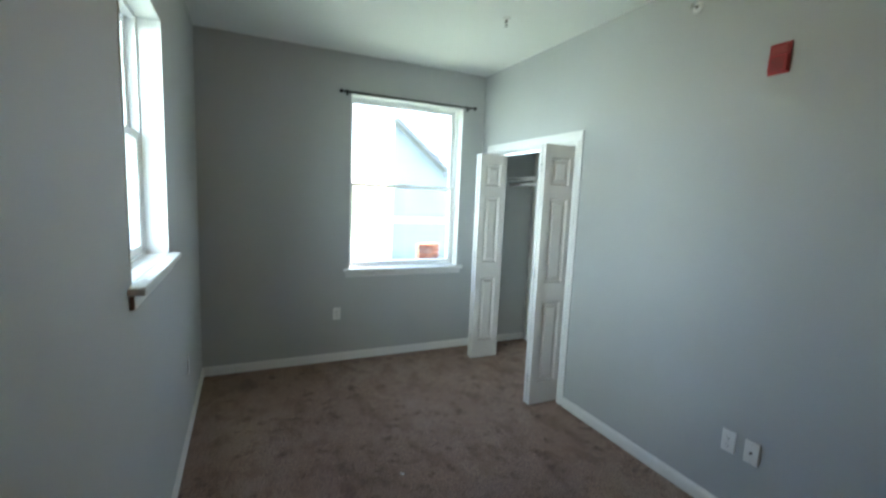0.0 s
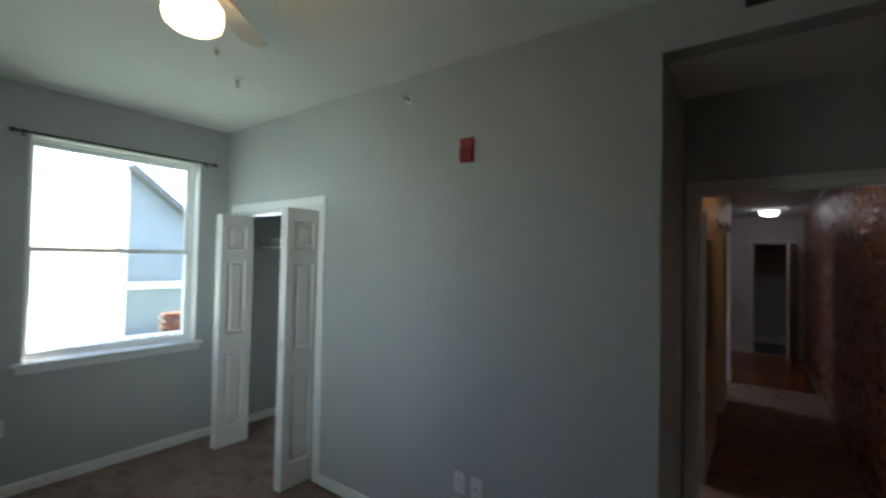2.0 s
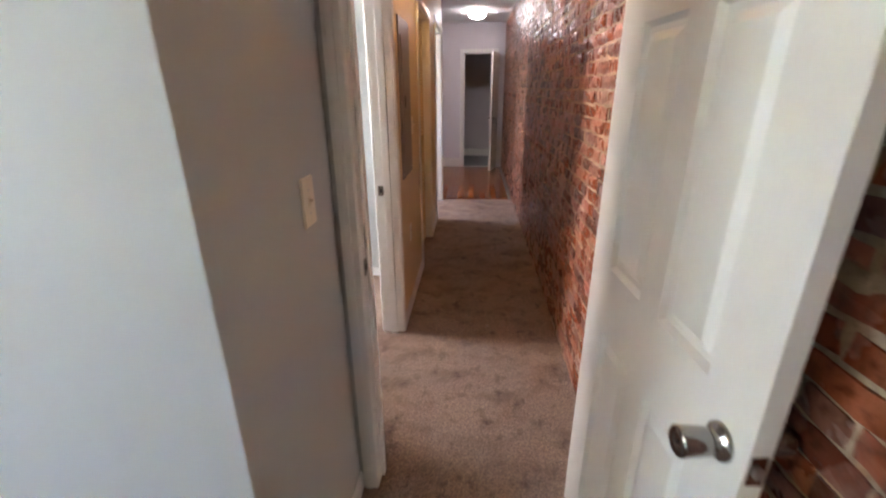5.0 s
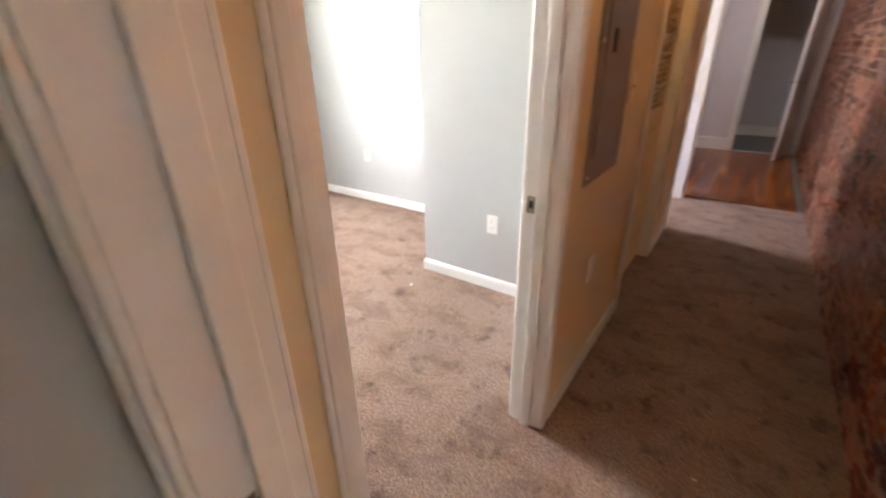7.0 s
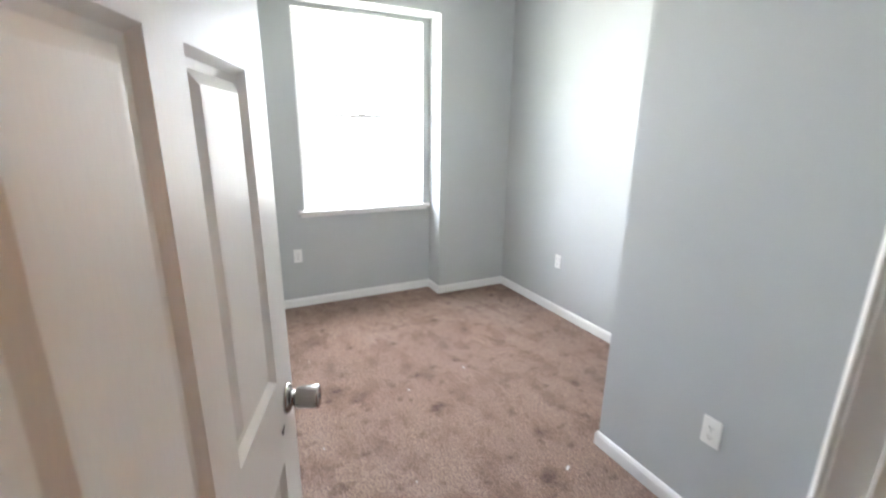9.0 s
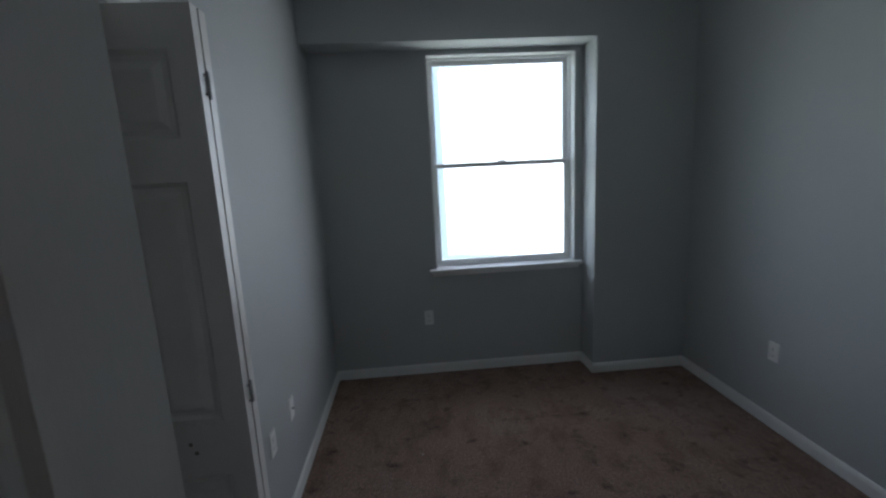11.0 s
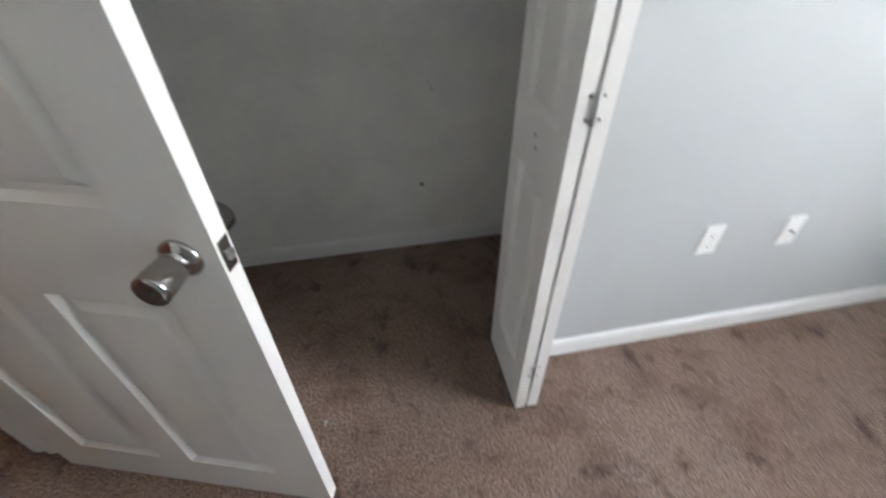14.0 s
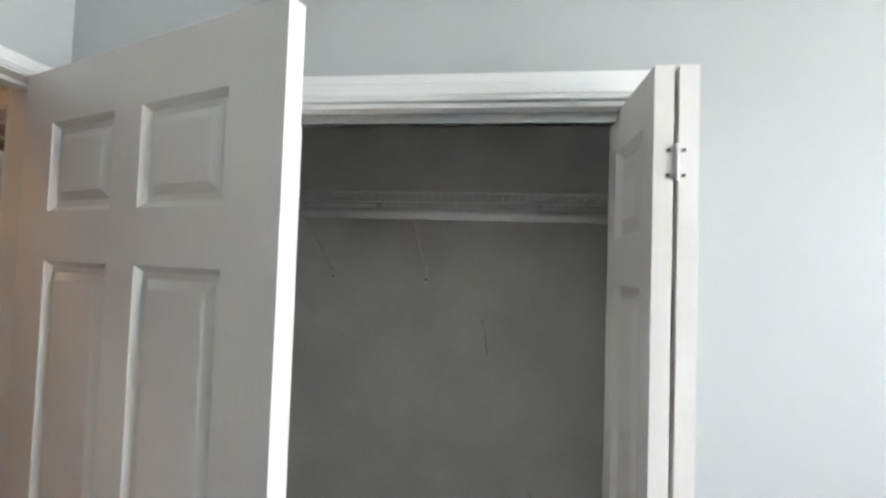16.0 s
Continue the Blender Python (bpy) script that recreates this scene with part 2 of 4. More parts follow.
def wall(name, axis, c0, c1, span, heights, openings, material, label):
    """A solid wall from c0 to c1 across the axis, along span and heights, with openings (a0, a1, z0, z1) cut right through."""
    us = sorted({*span, *(o[0] for o in openings), *(o[1] for o in openings)})
    zs = sorted({*heights, *(o[2] for o in openings), *(o[3] for o in openings)})
    us = [u for u in us if span[0] <= u <= span[1]]
    zs = [z for z in zs if heights[0] <= z <= heights[1]]

    def solid(i, j):
        if not (0 <= i < len(us) - 1 and 0 <= j < len(zs) - 1):
            return False
        u, z = (us[i] + us[i + 1]) / 2, (zs[j] + zs[j + 1]) / 2
        return not any(a < u < b and c < z < d for a, b, c, d in openings)

    bm = bmesh.new()
    made = {}

    def vert(c, u, z):
        key = (c, u, z)
        if key not in made:
            made[key] = bm.verts.new((c, u, z) if axis == "x" else (u, c, z))
        return made[key]

    for i in range(len(us) - 1):
        for j in range(len(zs) - 1):
            if not solid(i, j):
                continue
            u0, u1, z0, z1 = us[i], us[i + 1], zs[j], zs[j + 1]
            for c in (c0, c1):
                bm.faces.new([vert(c, u0, z0), vert(c, u1, z0), vert(c, u1, z1), vert(c, u0, z1)])
            for di, dj, e in ((-1, 0, ((u0, z0), (u0, z1))), (1, 0, ((u1, z0), (u1, z1))), (0, -1, ((u0, z0), (u1, z0))), (0, 1, ((u0, z1), (u1, z1)))):
                if not solid(i + di, j + dj):
                    (ua, za), (ub, zb) = e
                    bm.faces.new([vert(c0, ua, za), vert(c0, ub, zb), vert(c1, ub, zb), vert(c1, ua, za)])
    return structure(part(name, bm, material), label, "wall")


def slab(name, x0, x1, y0, y1, z0, z1, material, label, category):
    return structure(part(name, box(x0, x1, y0, y1, z0, z1), material), label, category)


# ---- the plan ----
AX, AY, AZ = -4.655, -2.57, 2.788          # bedroom: far wall, window wall, ceiling
ALC_X, ALC_Z, DOOR_Y = -0.955, 2.548, 0.645  # alcove to the hall
HALL_X, HALL_Z = -0.966, 2.56
BX, BY0, BY1, BZ, BWALL = -4.627, 0.863, 3.573, 2.76, -1.072  # second bedroom
PIL_X, PIL_Y, NICHE_Z = -4.40, 2.852, 2.445
PIER_X, PIER_Y = -2.183, 2.667
END_Y = 8.0

slab("floor", -5.0, 0.25, -2.9, 5.345, -0.2, 0.0, CARPET, "worn taupe carpet with dark trodden stains", "floor")

wall("wall_south", "y", AY - 0.28, AY, (-5.0, 0.25), (-0.2, 3.1), [(-3.17, -2.40, 1.24, 2.33)], WALL, "grey painted bedroom wall with a narrow window")
wall("wall_west", "x", AX - 0.3, AX, (AY, 0.66), (-0.2, 3.1), [(-1.36, -0.24, 0.87, 2.45)], WALL, "grey painted bedroom wall with a double-hung window")
wall("wall_closet", "y", 0.0, 0.11, (AX, 0.0), (0.0, 3.1), [(-4.46, -3.255, 0.0, 2.02), (ALC_X, 0.0, 0.0, ALC_Z)], WALL, "grey painted wall beside the closet and hall recess")
wall("closet_side", "x", -3.15, -3.05, (0.11, 0.72), (0.0, 2.76), [], CLOSET_LIT, "grey painted closet side wall")
wall("closet_back", "y", 0.66, 0.72, (AX, -3.15), (0.0, 2.76), [], CLOSET_LIT, "grey painted closet back wall")
slab("closet_ceiling", AX, -3.05, 0.11, 0.72, 2.5, 2.56, CEIL, "white closet ceiling", "ceiling")
wall("wall_recess", "x", ALC_X - 0.1, ALC_X, (0.11, DOOR_Y + 0.11), (0.0, 3.1), [], WALL, "grey painted side wall of the recess")
wall("wall_bedroom_door", "y", DOOR_Y, DOOR_Y + 0.11, (ALC_X, 0.0), (0.0, 3.1), [(-0.895, -0.118, 0.0, 2.04)], WALL, "grey painted wall round the bedroom door")
slab("recess_ceiling", ALC_X, 0.0, 0.11, DOOR_Y, ALC_Z, ALC_Z + 0.1, CEIL, "low painted ceiling of the recess", "ceiling")
slab("ceiling", AX, 0.0, AY, 0.0, AZ, AZ + 0.2, CEIL, "white painted bedroom ceiling", "ceiling")

wall("wall_hall", "x", BWALL, HALL_X, (DOOR_Y + 0.11, 5.345), (0.0, 2.9), [(0.895, 1.80, 0.0, 2.045), (2.88, 3.68, 0.0, 2.05), (4.35, 5.24, 0.0, 2.1)], HALLPAINT_LAMPGOLD, "cream painted hall wall with doorways")
slab("hall_ceiling", -1.09, 0.0, DOOR_Y + 0.11, END_Y, HALL_Z, HALL_Z + 0.1, CEIL, "white painted hall ceiling", "ceiling")
# room beside the hall's end, whose daylight falls on the carpet
wall("side_room_north", "y", 5.345, 5.5, (-3.4, -0.975), (0.0, 2.7), [(-1.9, -1.0, 0.0, 2.1)], FARPAINT, "pale painted partition")
wall("side_room_south", "y", 4.0, 4.1, (-3.4, BWALL), (0.0, 2.7), [], FARPAINT, "pale painted partition")
wall("side_room_west", "x", -3.4, -3.3, (4.1, 5.345), (0.0, 2.7), [(4.45, 5.0, 1.0, 2.1)], FARPAINT, "pale painted wall with a bare window opening")
slab("side_room_ceiling", -3.3, BWALL, 4.1, 5.345, 2.6, 2.7, CEIL, "white painted ceiling", "ceiling")

wall("wall_b_hall_face", "x", BWALL - 0.012, BWALL, (BY0, PIER_Y), (0.0, 2.9), [(0.895, 1.80, 0.0, 2.045)], WALL, "grey painted bedroom wall round the door")
wall("wall_b_closet", "y", BY0 - 0.11, BY0, (-4.98, BWALL), (0.0, 2.9), [(-2.545, -1.345, 0.0, 2.0)], WALL, "grey painted wall with the closet opening")
wall("closet_b_back", "y", 0.11, 0.136, (-3.05, ALC_X - 0.1), (0.0, 2.76), [], CLOSET_LIT, "scuffed grey closet back wall")
wall("closet_b_side", "x", -2.83, -2.76, (0.136, BY0 - 0.11), (0.0, 2.76), [], CLOSET_LIT, "grey closet side wall")
wall("closet_b_end", "x", -1.19, -1.12, (0.136, BY0 - 0.11), (0.0, 2.76), [], CLOSET_LIT, "grey closet side wall")
slab("closet_b_ceiling", -2.83, -1.12, 0.136, BY0 - 0.11, 2.45, 2.5, CEIL, "white closet ceiling", "ceiling")
wall("wall_b_west", "x", BX - 0.3, BX, (BY0, BY1 + 0.1), (-0.2, 2.9), [(1.69, 2.79, 0.845, 2.415)], WALL, "grey painted wall with a bright double-hung window")
wall("pilaster", "x", BX, PIL_X, (PIL_Y, BY1), (0.0, 2.9), [], WALL, "grey painted pilaster beside the window niche")
slab("niche_header", BX, PIL_X, BY0, PIL_Y, NICHE_Z, 2.9, WALL, "grey painted header over the window niche", "wall")
wall("wall_b_north", "y", BY1, BY1 + 0.1, (BX, BWALL), (0.0, 2.9), [], WALL, "grey painted bedroom wall")
slab("pier", PIER_X, BWALL, PIER_Y, BY1, 0.0, 2.9, WALL, "grey painted wall corner jutting into the bedroom", "wall")
slab("ceiling_b", BX, BWALL, BY0, BY1, BZ, BZ + 0.15, CEIL, "white painted bedroom ceiling", "ceiling")

# the room at the end of the hall
wall("wall_end", "y", END_Y, END_Y + 0.12, (-3.4, 0.0), (0.0, 2.9), [(-0.745, -0.185, 0.0, 2.06)], FARPAINT, "pale lilac-grey end wall with a doorway")
wall("wall_end_west", "x", -3.4, -3.28, (5.5, END_Y), (-0.1, 2.9), [], FARPAINT, "pale painted wall")
slab("end_ceiling", -3.28, -1.09, 5.5, END_Y, HALL_Z, HALL_Z + 0.1, CEIL, "white painted ceiling", "ceiling")
wall("end_closet", "y", 9.6, 9.7, (-1.6, 0.25), (-0.1, 2.6), [], FARPAINT, "dim painted wall beyond the doorway")
wall("end_closet_west", "x", -1.6, -1.5, (END_Y + 0.12, 9.6), (-0.1, 2.6), [], FARPAINT, "dim painted wall beyond the doorway")
slab("end_closet_ceiling", -1.5, 0.0, END_Y + 0.12, 9.6, 2.5, 2.6, CEIL, "ceiling beyond the doorway", "ceiling")
slab("end_floor", -3.4, 0.25, 5.345, 9.7, -0.2, -0.022, GREYDOOR, "dark sub-floor", "floor")
slab("wall_east", 0.03, 0.25, AY, 9.6, 0.0, 3.1, MORTAR, "old red brick wall with pale lime mortar", "wall")


# ---- trim ----
def casing(name, axis, face, out, a0, a1, top, width=0.06, thick=0.016, legs=(True, True), label="white painted door casing"):
    """Flat moulded casing round an opening on a wall face; out: +1 or -1, the side on which it stands proud."""
    root = thing(name, pose(0, 0, 0), label, "trim", kind="structure")

    def strip(part_name, u0, u1, z0, z1, upright):
        bm = bmesh.new()
        for t, k0, k1 in ((thick * 0.72, 0.0, 1.0), (thick, 0.16, 0.62)):
            lo, hi = sorted((face + out * 0.001, face + out * t))
            if upright:
                w = u1 - u0
                s = (lo, hi, u0 + w * k0, u0 + w * k1, z0, z1)
            else:
                h = z1 - z0
                s = (lo, hi, u0, u1, z0 + h * k0, z0 + h * k1)
            if axis == "y":
                s = (s[2], s[3], s[0], s[1], s[4], s[5])
            add_box(bm, *s)
        bmesh.ops.bevel(bm, geom=bm.edges[:], offset=0.0025, segments=1, affect="EDGES")
        part(part_name, bm, TRIM, root)

    if legs[0]:
        strip("casing_leg", a0 - width, a0, 0.0, top, True)
    if legs[1]:
        strip("casing_leg", a1, a1 + width, 0.0, top, True)
    strip("casing_head", a0 - (width if legs[0] else 0), a1 + (width if legs[1] else 0), top + 0.0005, top + width, False)
    return root


def jamb(name, axis, c0, c1, a0, a1, top, stop=None, label="white painted door jamb lining"):
    """Lining of a doorway with its stop strip."""
    root = thing(name, pose(0, 0, 0), label, "door frame", kind="structure")

    def piece(part_name, u0, u1, z0, z1, d0=c0, d1=c1):
        s = (d0, d1, u0, u1, z0, z1) if axis == "x" else (u0, u1, d0, d1, z0, z1)
        part(part_name, box(*s, bevel=0.0015, segments=1), TRIM, root)

    piece("jamb_side", a0, a0 + 0.012, 0.0, top)
    piece("jamb_side", a1 - 0.012, a1, 0.0, top)
    piece("jamb_head", a0 + 0.012, a1 - 0.012, top - 0.012, top)
    if stop:
        piece("stop", a0 + 0.0125, a0 + 0.024, 0.0, top - 0.012, *stop)
        piece("stop", a1 - 0.024, a1 - 0.0125, 0.0, top - 0.012, *stop)
        piece("stop", a0 + 0.024, a1 - 0.024, top - 0.024, top - 0.0125, *stop)
    return root


def baseboard(axis, face, out, a0, a1, height=0.076):
    """Skirting with a rounded top along a wall face."""
    bm = bmesh.new()
    prof = [(0.0005, 0.0), (0.013, 0.0), (0.013, height - 0.022), (0.010, height - 0.010), (0.006, height - 0.002), (0.0005, height)]
    ends = []
    for u in (a0, a1):
        ends.append([bm.verts.new((face + out * d, u, z) if axis == "x" else (u, face + out * d, z)) for d, z in prof])
    n = len(prof)
    for k in range(n):
        bm.faces.new((ends[0][k], ends[0][(k + 1) % n], ends[1][(k + 1) % n], ends[1][k]))
    bm.faces.new(ends[0])
    bm.faces.new(ends[1][::-1])
    return structure(part("baseboard", bm, TRIM), "white painted baseboard with a rounded top", "baseboard")


for args in (
    ("y", AY, 1, AX + 0.013, 0.0), ("x", AX, 1, AY, 0.0), ("y", 0.0, -1, AX + 0.013, -4.53), ("y", 0.0, -1, -3.18, ALC_X),
    ("x", ALC_X, 1, 0.0, DOOR_Y), ("x", AX, 1, 0.11, 0.66), ("y", 0.66, -1, AX + 0.013, -3.15), ("x", -3.15, -1, 0.11, 0.647),
    ("x", HALL_X, 1, DOOR_Y + 0.127, 0.85), ("x", HALL_X, 1, 1.85, 2.82), ("x", HALL_X, 1, 3.74, 4.28),
    ("x", BX, 1, BY0, PIL_Y - 0.013), ("y", PIL_Y, -1, BX, PIL_X + 0.013), ("x", PIL_X, 1, PIL_Y, BY1), ("y", BY1, -1, PIL_X + 0.013, PIER_X),
    ("x", PIER_X, -1, PIER_Y - 0.013, BY1 - 0.013), ("y", PIER_Y, -1, PIER_X, BWALL - 0.012), ("x", BWALL - 0.012, -1, 1.832, PIER_Y - 0.013),
    ("y", BY0, 1, BX + 0.013, -2.61), ("y", BY0, 1, -1.28, BWALL - 0.012),
    ("y", 0.136, 1, -2.76, -1.19), ("x", -2.76, 1, 0.149, BY0 - 0.11), ("x", -1.19, -1, 0.149, BY0 - 0.11),
):
    baseboard(*args)
baseboard("y", END_Y, -1, -3.28, -0.815, 0.17)
baseboard("y", 9.6, -1, -1.5, 0.0, 0.14)

casing("closet_casing", "y", 0.0, -1, -4.46, -3.255, 2.02, width=0.074)
jamb("closet_jamb", "y", 0.004, 0.106, -4.46, -3.255, 2.02)
casing("bedroom_door_casing", "y", DOOR_Y, -1, -0.885, -0.128, 2.03, width=0.055)
casing("bedroom_door_casing", "y", DOOR_Y + 0.11, 1, -0.885, -0.128, 2.03, width=0.055)
jamb("bedroom_door_jamb", "y", DOOR_Y - 0.001, DOOR_Y + 0.111, -0.895, -0.118, 2.04, stop=(DOOR_Y + 0.05, DOOR_Y + 0.085))
casing("second_door_casing", "x", HALL_X, 1, 0.905, 1.79, 2.035, width=0.055)
casing("second_door_casing", "x", BWALL - 0.012, -1, 0.905, 1.79, 2.035, width=0.04)
jamb("second_door_jamb", "x", BWALL - 0.013, HALL_X + 0.001, 0.895, 1.80, 2.045, stop=(BWALL + 0.03, BWALL + 0.07))
casing("closet_b_casing", "y", BY0, 1, -2.545, -1.345, 2.0, width=0.062)
jamb("closet_b_jamb", "y", BY0 - 0.106, BY0 - 0.004, -2.545, -1.345, 2.0)
casing("louver_casing", "x", HALL_X, 1, 2.88, 3.68, 2.05, width=0.06)
casing("side_casing", "x", HALL_X, 1, 4.35, 5.24, 2.1, width=0.07)
jamb("side_jamb", "x", BWALL - 0.001, HALL_X + 0.001, 4.35, 5.24, 2.1)
casing("end_casing", "y", END_Y, -1, -0.745, -0.185, 2.06, width=0.07)
jamb("end_jamb", "y", END_Y - 0.001, END_Y + 0.121, -0.745, -0.185, 2.06)


# ---- doors ----
def panel_bm(x0, x1, z0, z1, thick):
    """A raised panel, moulded on both faces."""
    bm = bmesh.new()
    prof = [(0.0, 0.001), (0.011, 0.012), (0.024, 0.013), (0.042, 0.003), (0.05, 0.0025)]
    for side in (1, -1):
        rings = []
        for inset, deep in prof:
            y = side * (thick / 2 - deep)
            rings.append([bm.verts.new(p) for p in ((x0 + inset, y, z0 + inset), (x1 - inset, y, z0 + inset), (x1 - inset, y, z1 - inset), (x0 + inset, y, z1 - inset))])
        for a, b in zip(rings, rings[1:]):
            for k in range(4):
                bm.faces.new((a[k], a[(k + 1) % 4], b[(k + 1) % 4], b[k]))
        bm.faces.new(rings[-1])
    return bm


def knob_parts(parent, x, z, thick, side):
    """Rose, neck and knob on one face; side +1 or -1."""
    s = side
    face = s * thick / 2
    rose = [(0.033, face), (0.033, face + s * 0.004), (0.029, face + s * 0.009), (0.021, face + s * 0.011), (0.0185, face + s * 0.014), (0.018, face + s * 0.024)]
    kn = [(0.018, face + s * 0.021), (0.0225, face + s * 0.0215), (0.0235, face + s * 0.024), (0.0255, face + s * 0.048), (0.0262, face + s * 0.067), (0.0258, face + s * 0.071), (0.023, face + s * 0.073), (0.012, face + s * 0.0715)]
    r = smooth(part("rose", lathe(rose, axis="y", at=(x, 0, z)), NICKEL, parent, "satin nickel rose"))
    k = smooth(part("knob", lathe(kn, axis="y", at=(x, 0, z)), NICKEL, parent, "satin nickel knob"))
    part("keyhole", lathe([(0.0045, face + s * 0.071), (0.004, face + s * 0.0735)], 12, "y", (x, 0, z)), DARK, k)
    return r, k


def panel_door(name, m, width, height, thick, columns, rows, label, category, group="", material=None, knob=None, rail=0.115, stile=0.125, mid=0.09):
    """A moulded panel door, hinge edge at x = 0, standing on z = 0. rows: heights (z0, z1) of the panel rows."""
    material = material or DOORPAINT
    root = thing(name, m, label, category, group)
    h = thick / 2
    if columns == 2:
        c = width / 2
        cols = [(stile, c - mid / 2), (c + mid / 2, width - stile)]
    else:
        cols = [(stile, width - stile)]
    spans = [(0, stile, -h, h, 0, height), (width - stile, width, -h, h, 0, height)]
    zs = [0.0] + [z for r in rows for z in r] + [height]
    for a, b in zip(zs[::2], zs[1::2]):
        spans.append((stile, width - stile, -h, h, a, b))
    if columns == 2:
        for a, b in rows:
            spans.append((cols[0][1], cols[1][0], -h, h, a, b))
    bm = bmesh.new()
    for s in spans:
        add_box(bm, *s)
    bmesh.ops.remove_doubles(bm, verts=bm.verts[:], dist=1e-5)
    part("slab", bm, material, root)
    for a, b in rows:
        for x0, x1 in cols:
            part("panel", panel_bm(x0, x1, a, b, thick), material, root)
    if knob:
        kz, back = knob
        knob_parts(root, width - back, kz, thick, 1)
        knob_parts(root, width - back, kz, thick, -1)
        part("latch_plate", box(width, width + 0.0015, -0.0125, 0.0125, kz - 0.028, kz + 0.028, bevel=0.0005, segments=1), NICKEL, root, "nickel latch plate")
        part("latch_bolt", box(width + 0.0015, width + 0.009, -0.007, 0.007, kz - 0.008, kz + 0.008, bevel=0.002), STEEL, root)
    return root


ROWS6 = [(0.15, 0.80), (0.995, 1.593), (1.70, 1.896)]


def hinges(root, heights, h, label="worn brown metal hinge"):
    """Hinge leaves let into the hinge edge, with the knuckle at the far corner."""
    for z in heights:
        bm = bmesh.new()
        ring = []
        for cy, cz, a0 in ((h - 0.008, z + 0.037, 0), (-h + 0.008, z + 0.037, 90), (-h + 0.008, z - 0.037, 180), (h - 0.008, z - 0.037, 270)):
            ring += [(cy + 0.008 * math.cos(radians(a0 + 30 * k)), cz + 0.008 * math.sin(radians(a0 + 30 * k))) for k in range(4)]
        back = [bm.verts.new((0.0, a, b)) for a, b in ring]
        front = [bm.verts.new((-0.0018, a, b)) for a, b in ring]
        bm.faces.new(front)
        for k in range(len(ring)):
            bm.faces.new((front[k], back[k], back[(k + 1) % len(ring)], front[(k + 1) % len(ring)]))
        hg = part("hinge", bm, BRONZE, root, label)
        smooth(part("hinge_pin", lathe([(0.0058, z - 0.048), (0.0064, z - 0.045), (0.0064, z + 0.045), (0.0058, z + 0.048)], 12, "z", (-0.006, h + 0.004, 0)), BRONZE, hg))
        for dy, dz in ((-0.006, 0.03), (0.006, 0.0), (-0.006, -0.03)):
            part("screw", lathe([(0.0038, -0.0026), (0.0038, -0.0016)], 10, "x", (0, dy, z + dz)), DARK, hg)


def along(p, q):
    """Pose at p whose x axis points to q, upright."""
    d = Vector(q) - Vector(p)
    return pose(p[0], p[1], 0.012, 0, 0, math.degrees(math.atan2(d.y, d.x)))


door_a = panel_door("door_1", along((-0.150, 0.640), (-0.102, -0.076)), 0.715, 2.02, 0.035, 2, ROWS6,
                    "white six-panel bedroom door standing open beside the brick wall", "door", knob=(0.915, 0.06))
hinges(door_a, (0.20, 1.02, 1.82), 0.0165)
door_b = panel_door("door_2", along((-1.097, 0.951), (-1.868, 1.208)), 0.813, 2.02, 0.035, 2, ROWS6,
                    "white six-panel bedroom door with satin knob standing ajar", "door", knob=(0.915, 0.06))
hinges(door_b, (0.20, 1.055, 1.82), 0.0165)
part("scuff", boxes((0.69, 0.715, -0.0181, -0.0176, 0.868, 0.874), (0.695, 0.705, -0.0181, -0.0176, 0.862, 0.868)), DARK, door_b, "dark scuff marks")

LEAFROWS = [(0.17, 0.80), (0.95, 1.58), (1.68, 1.88)]


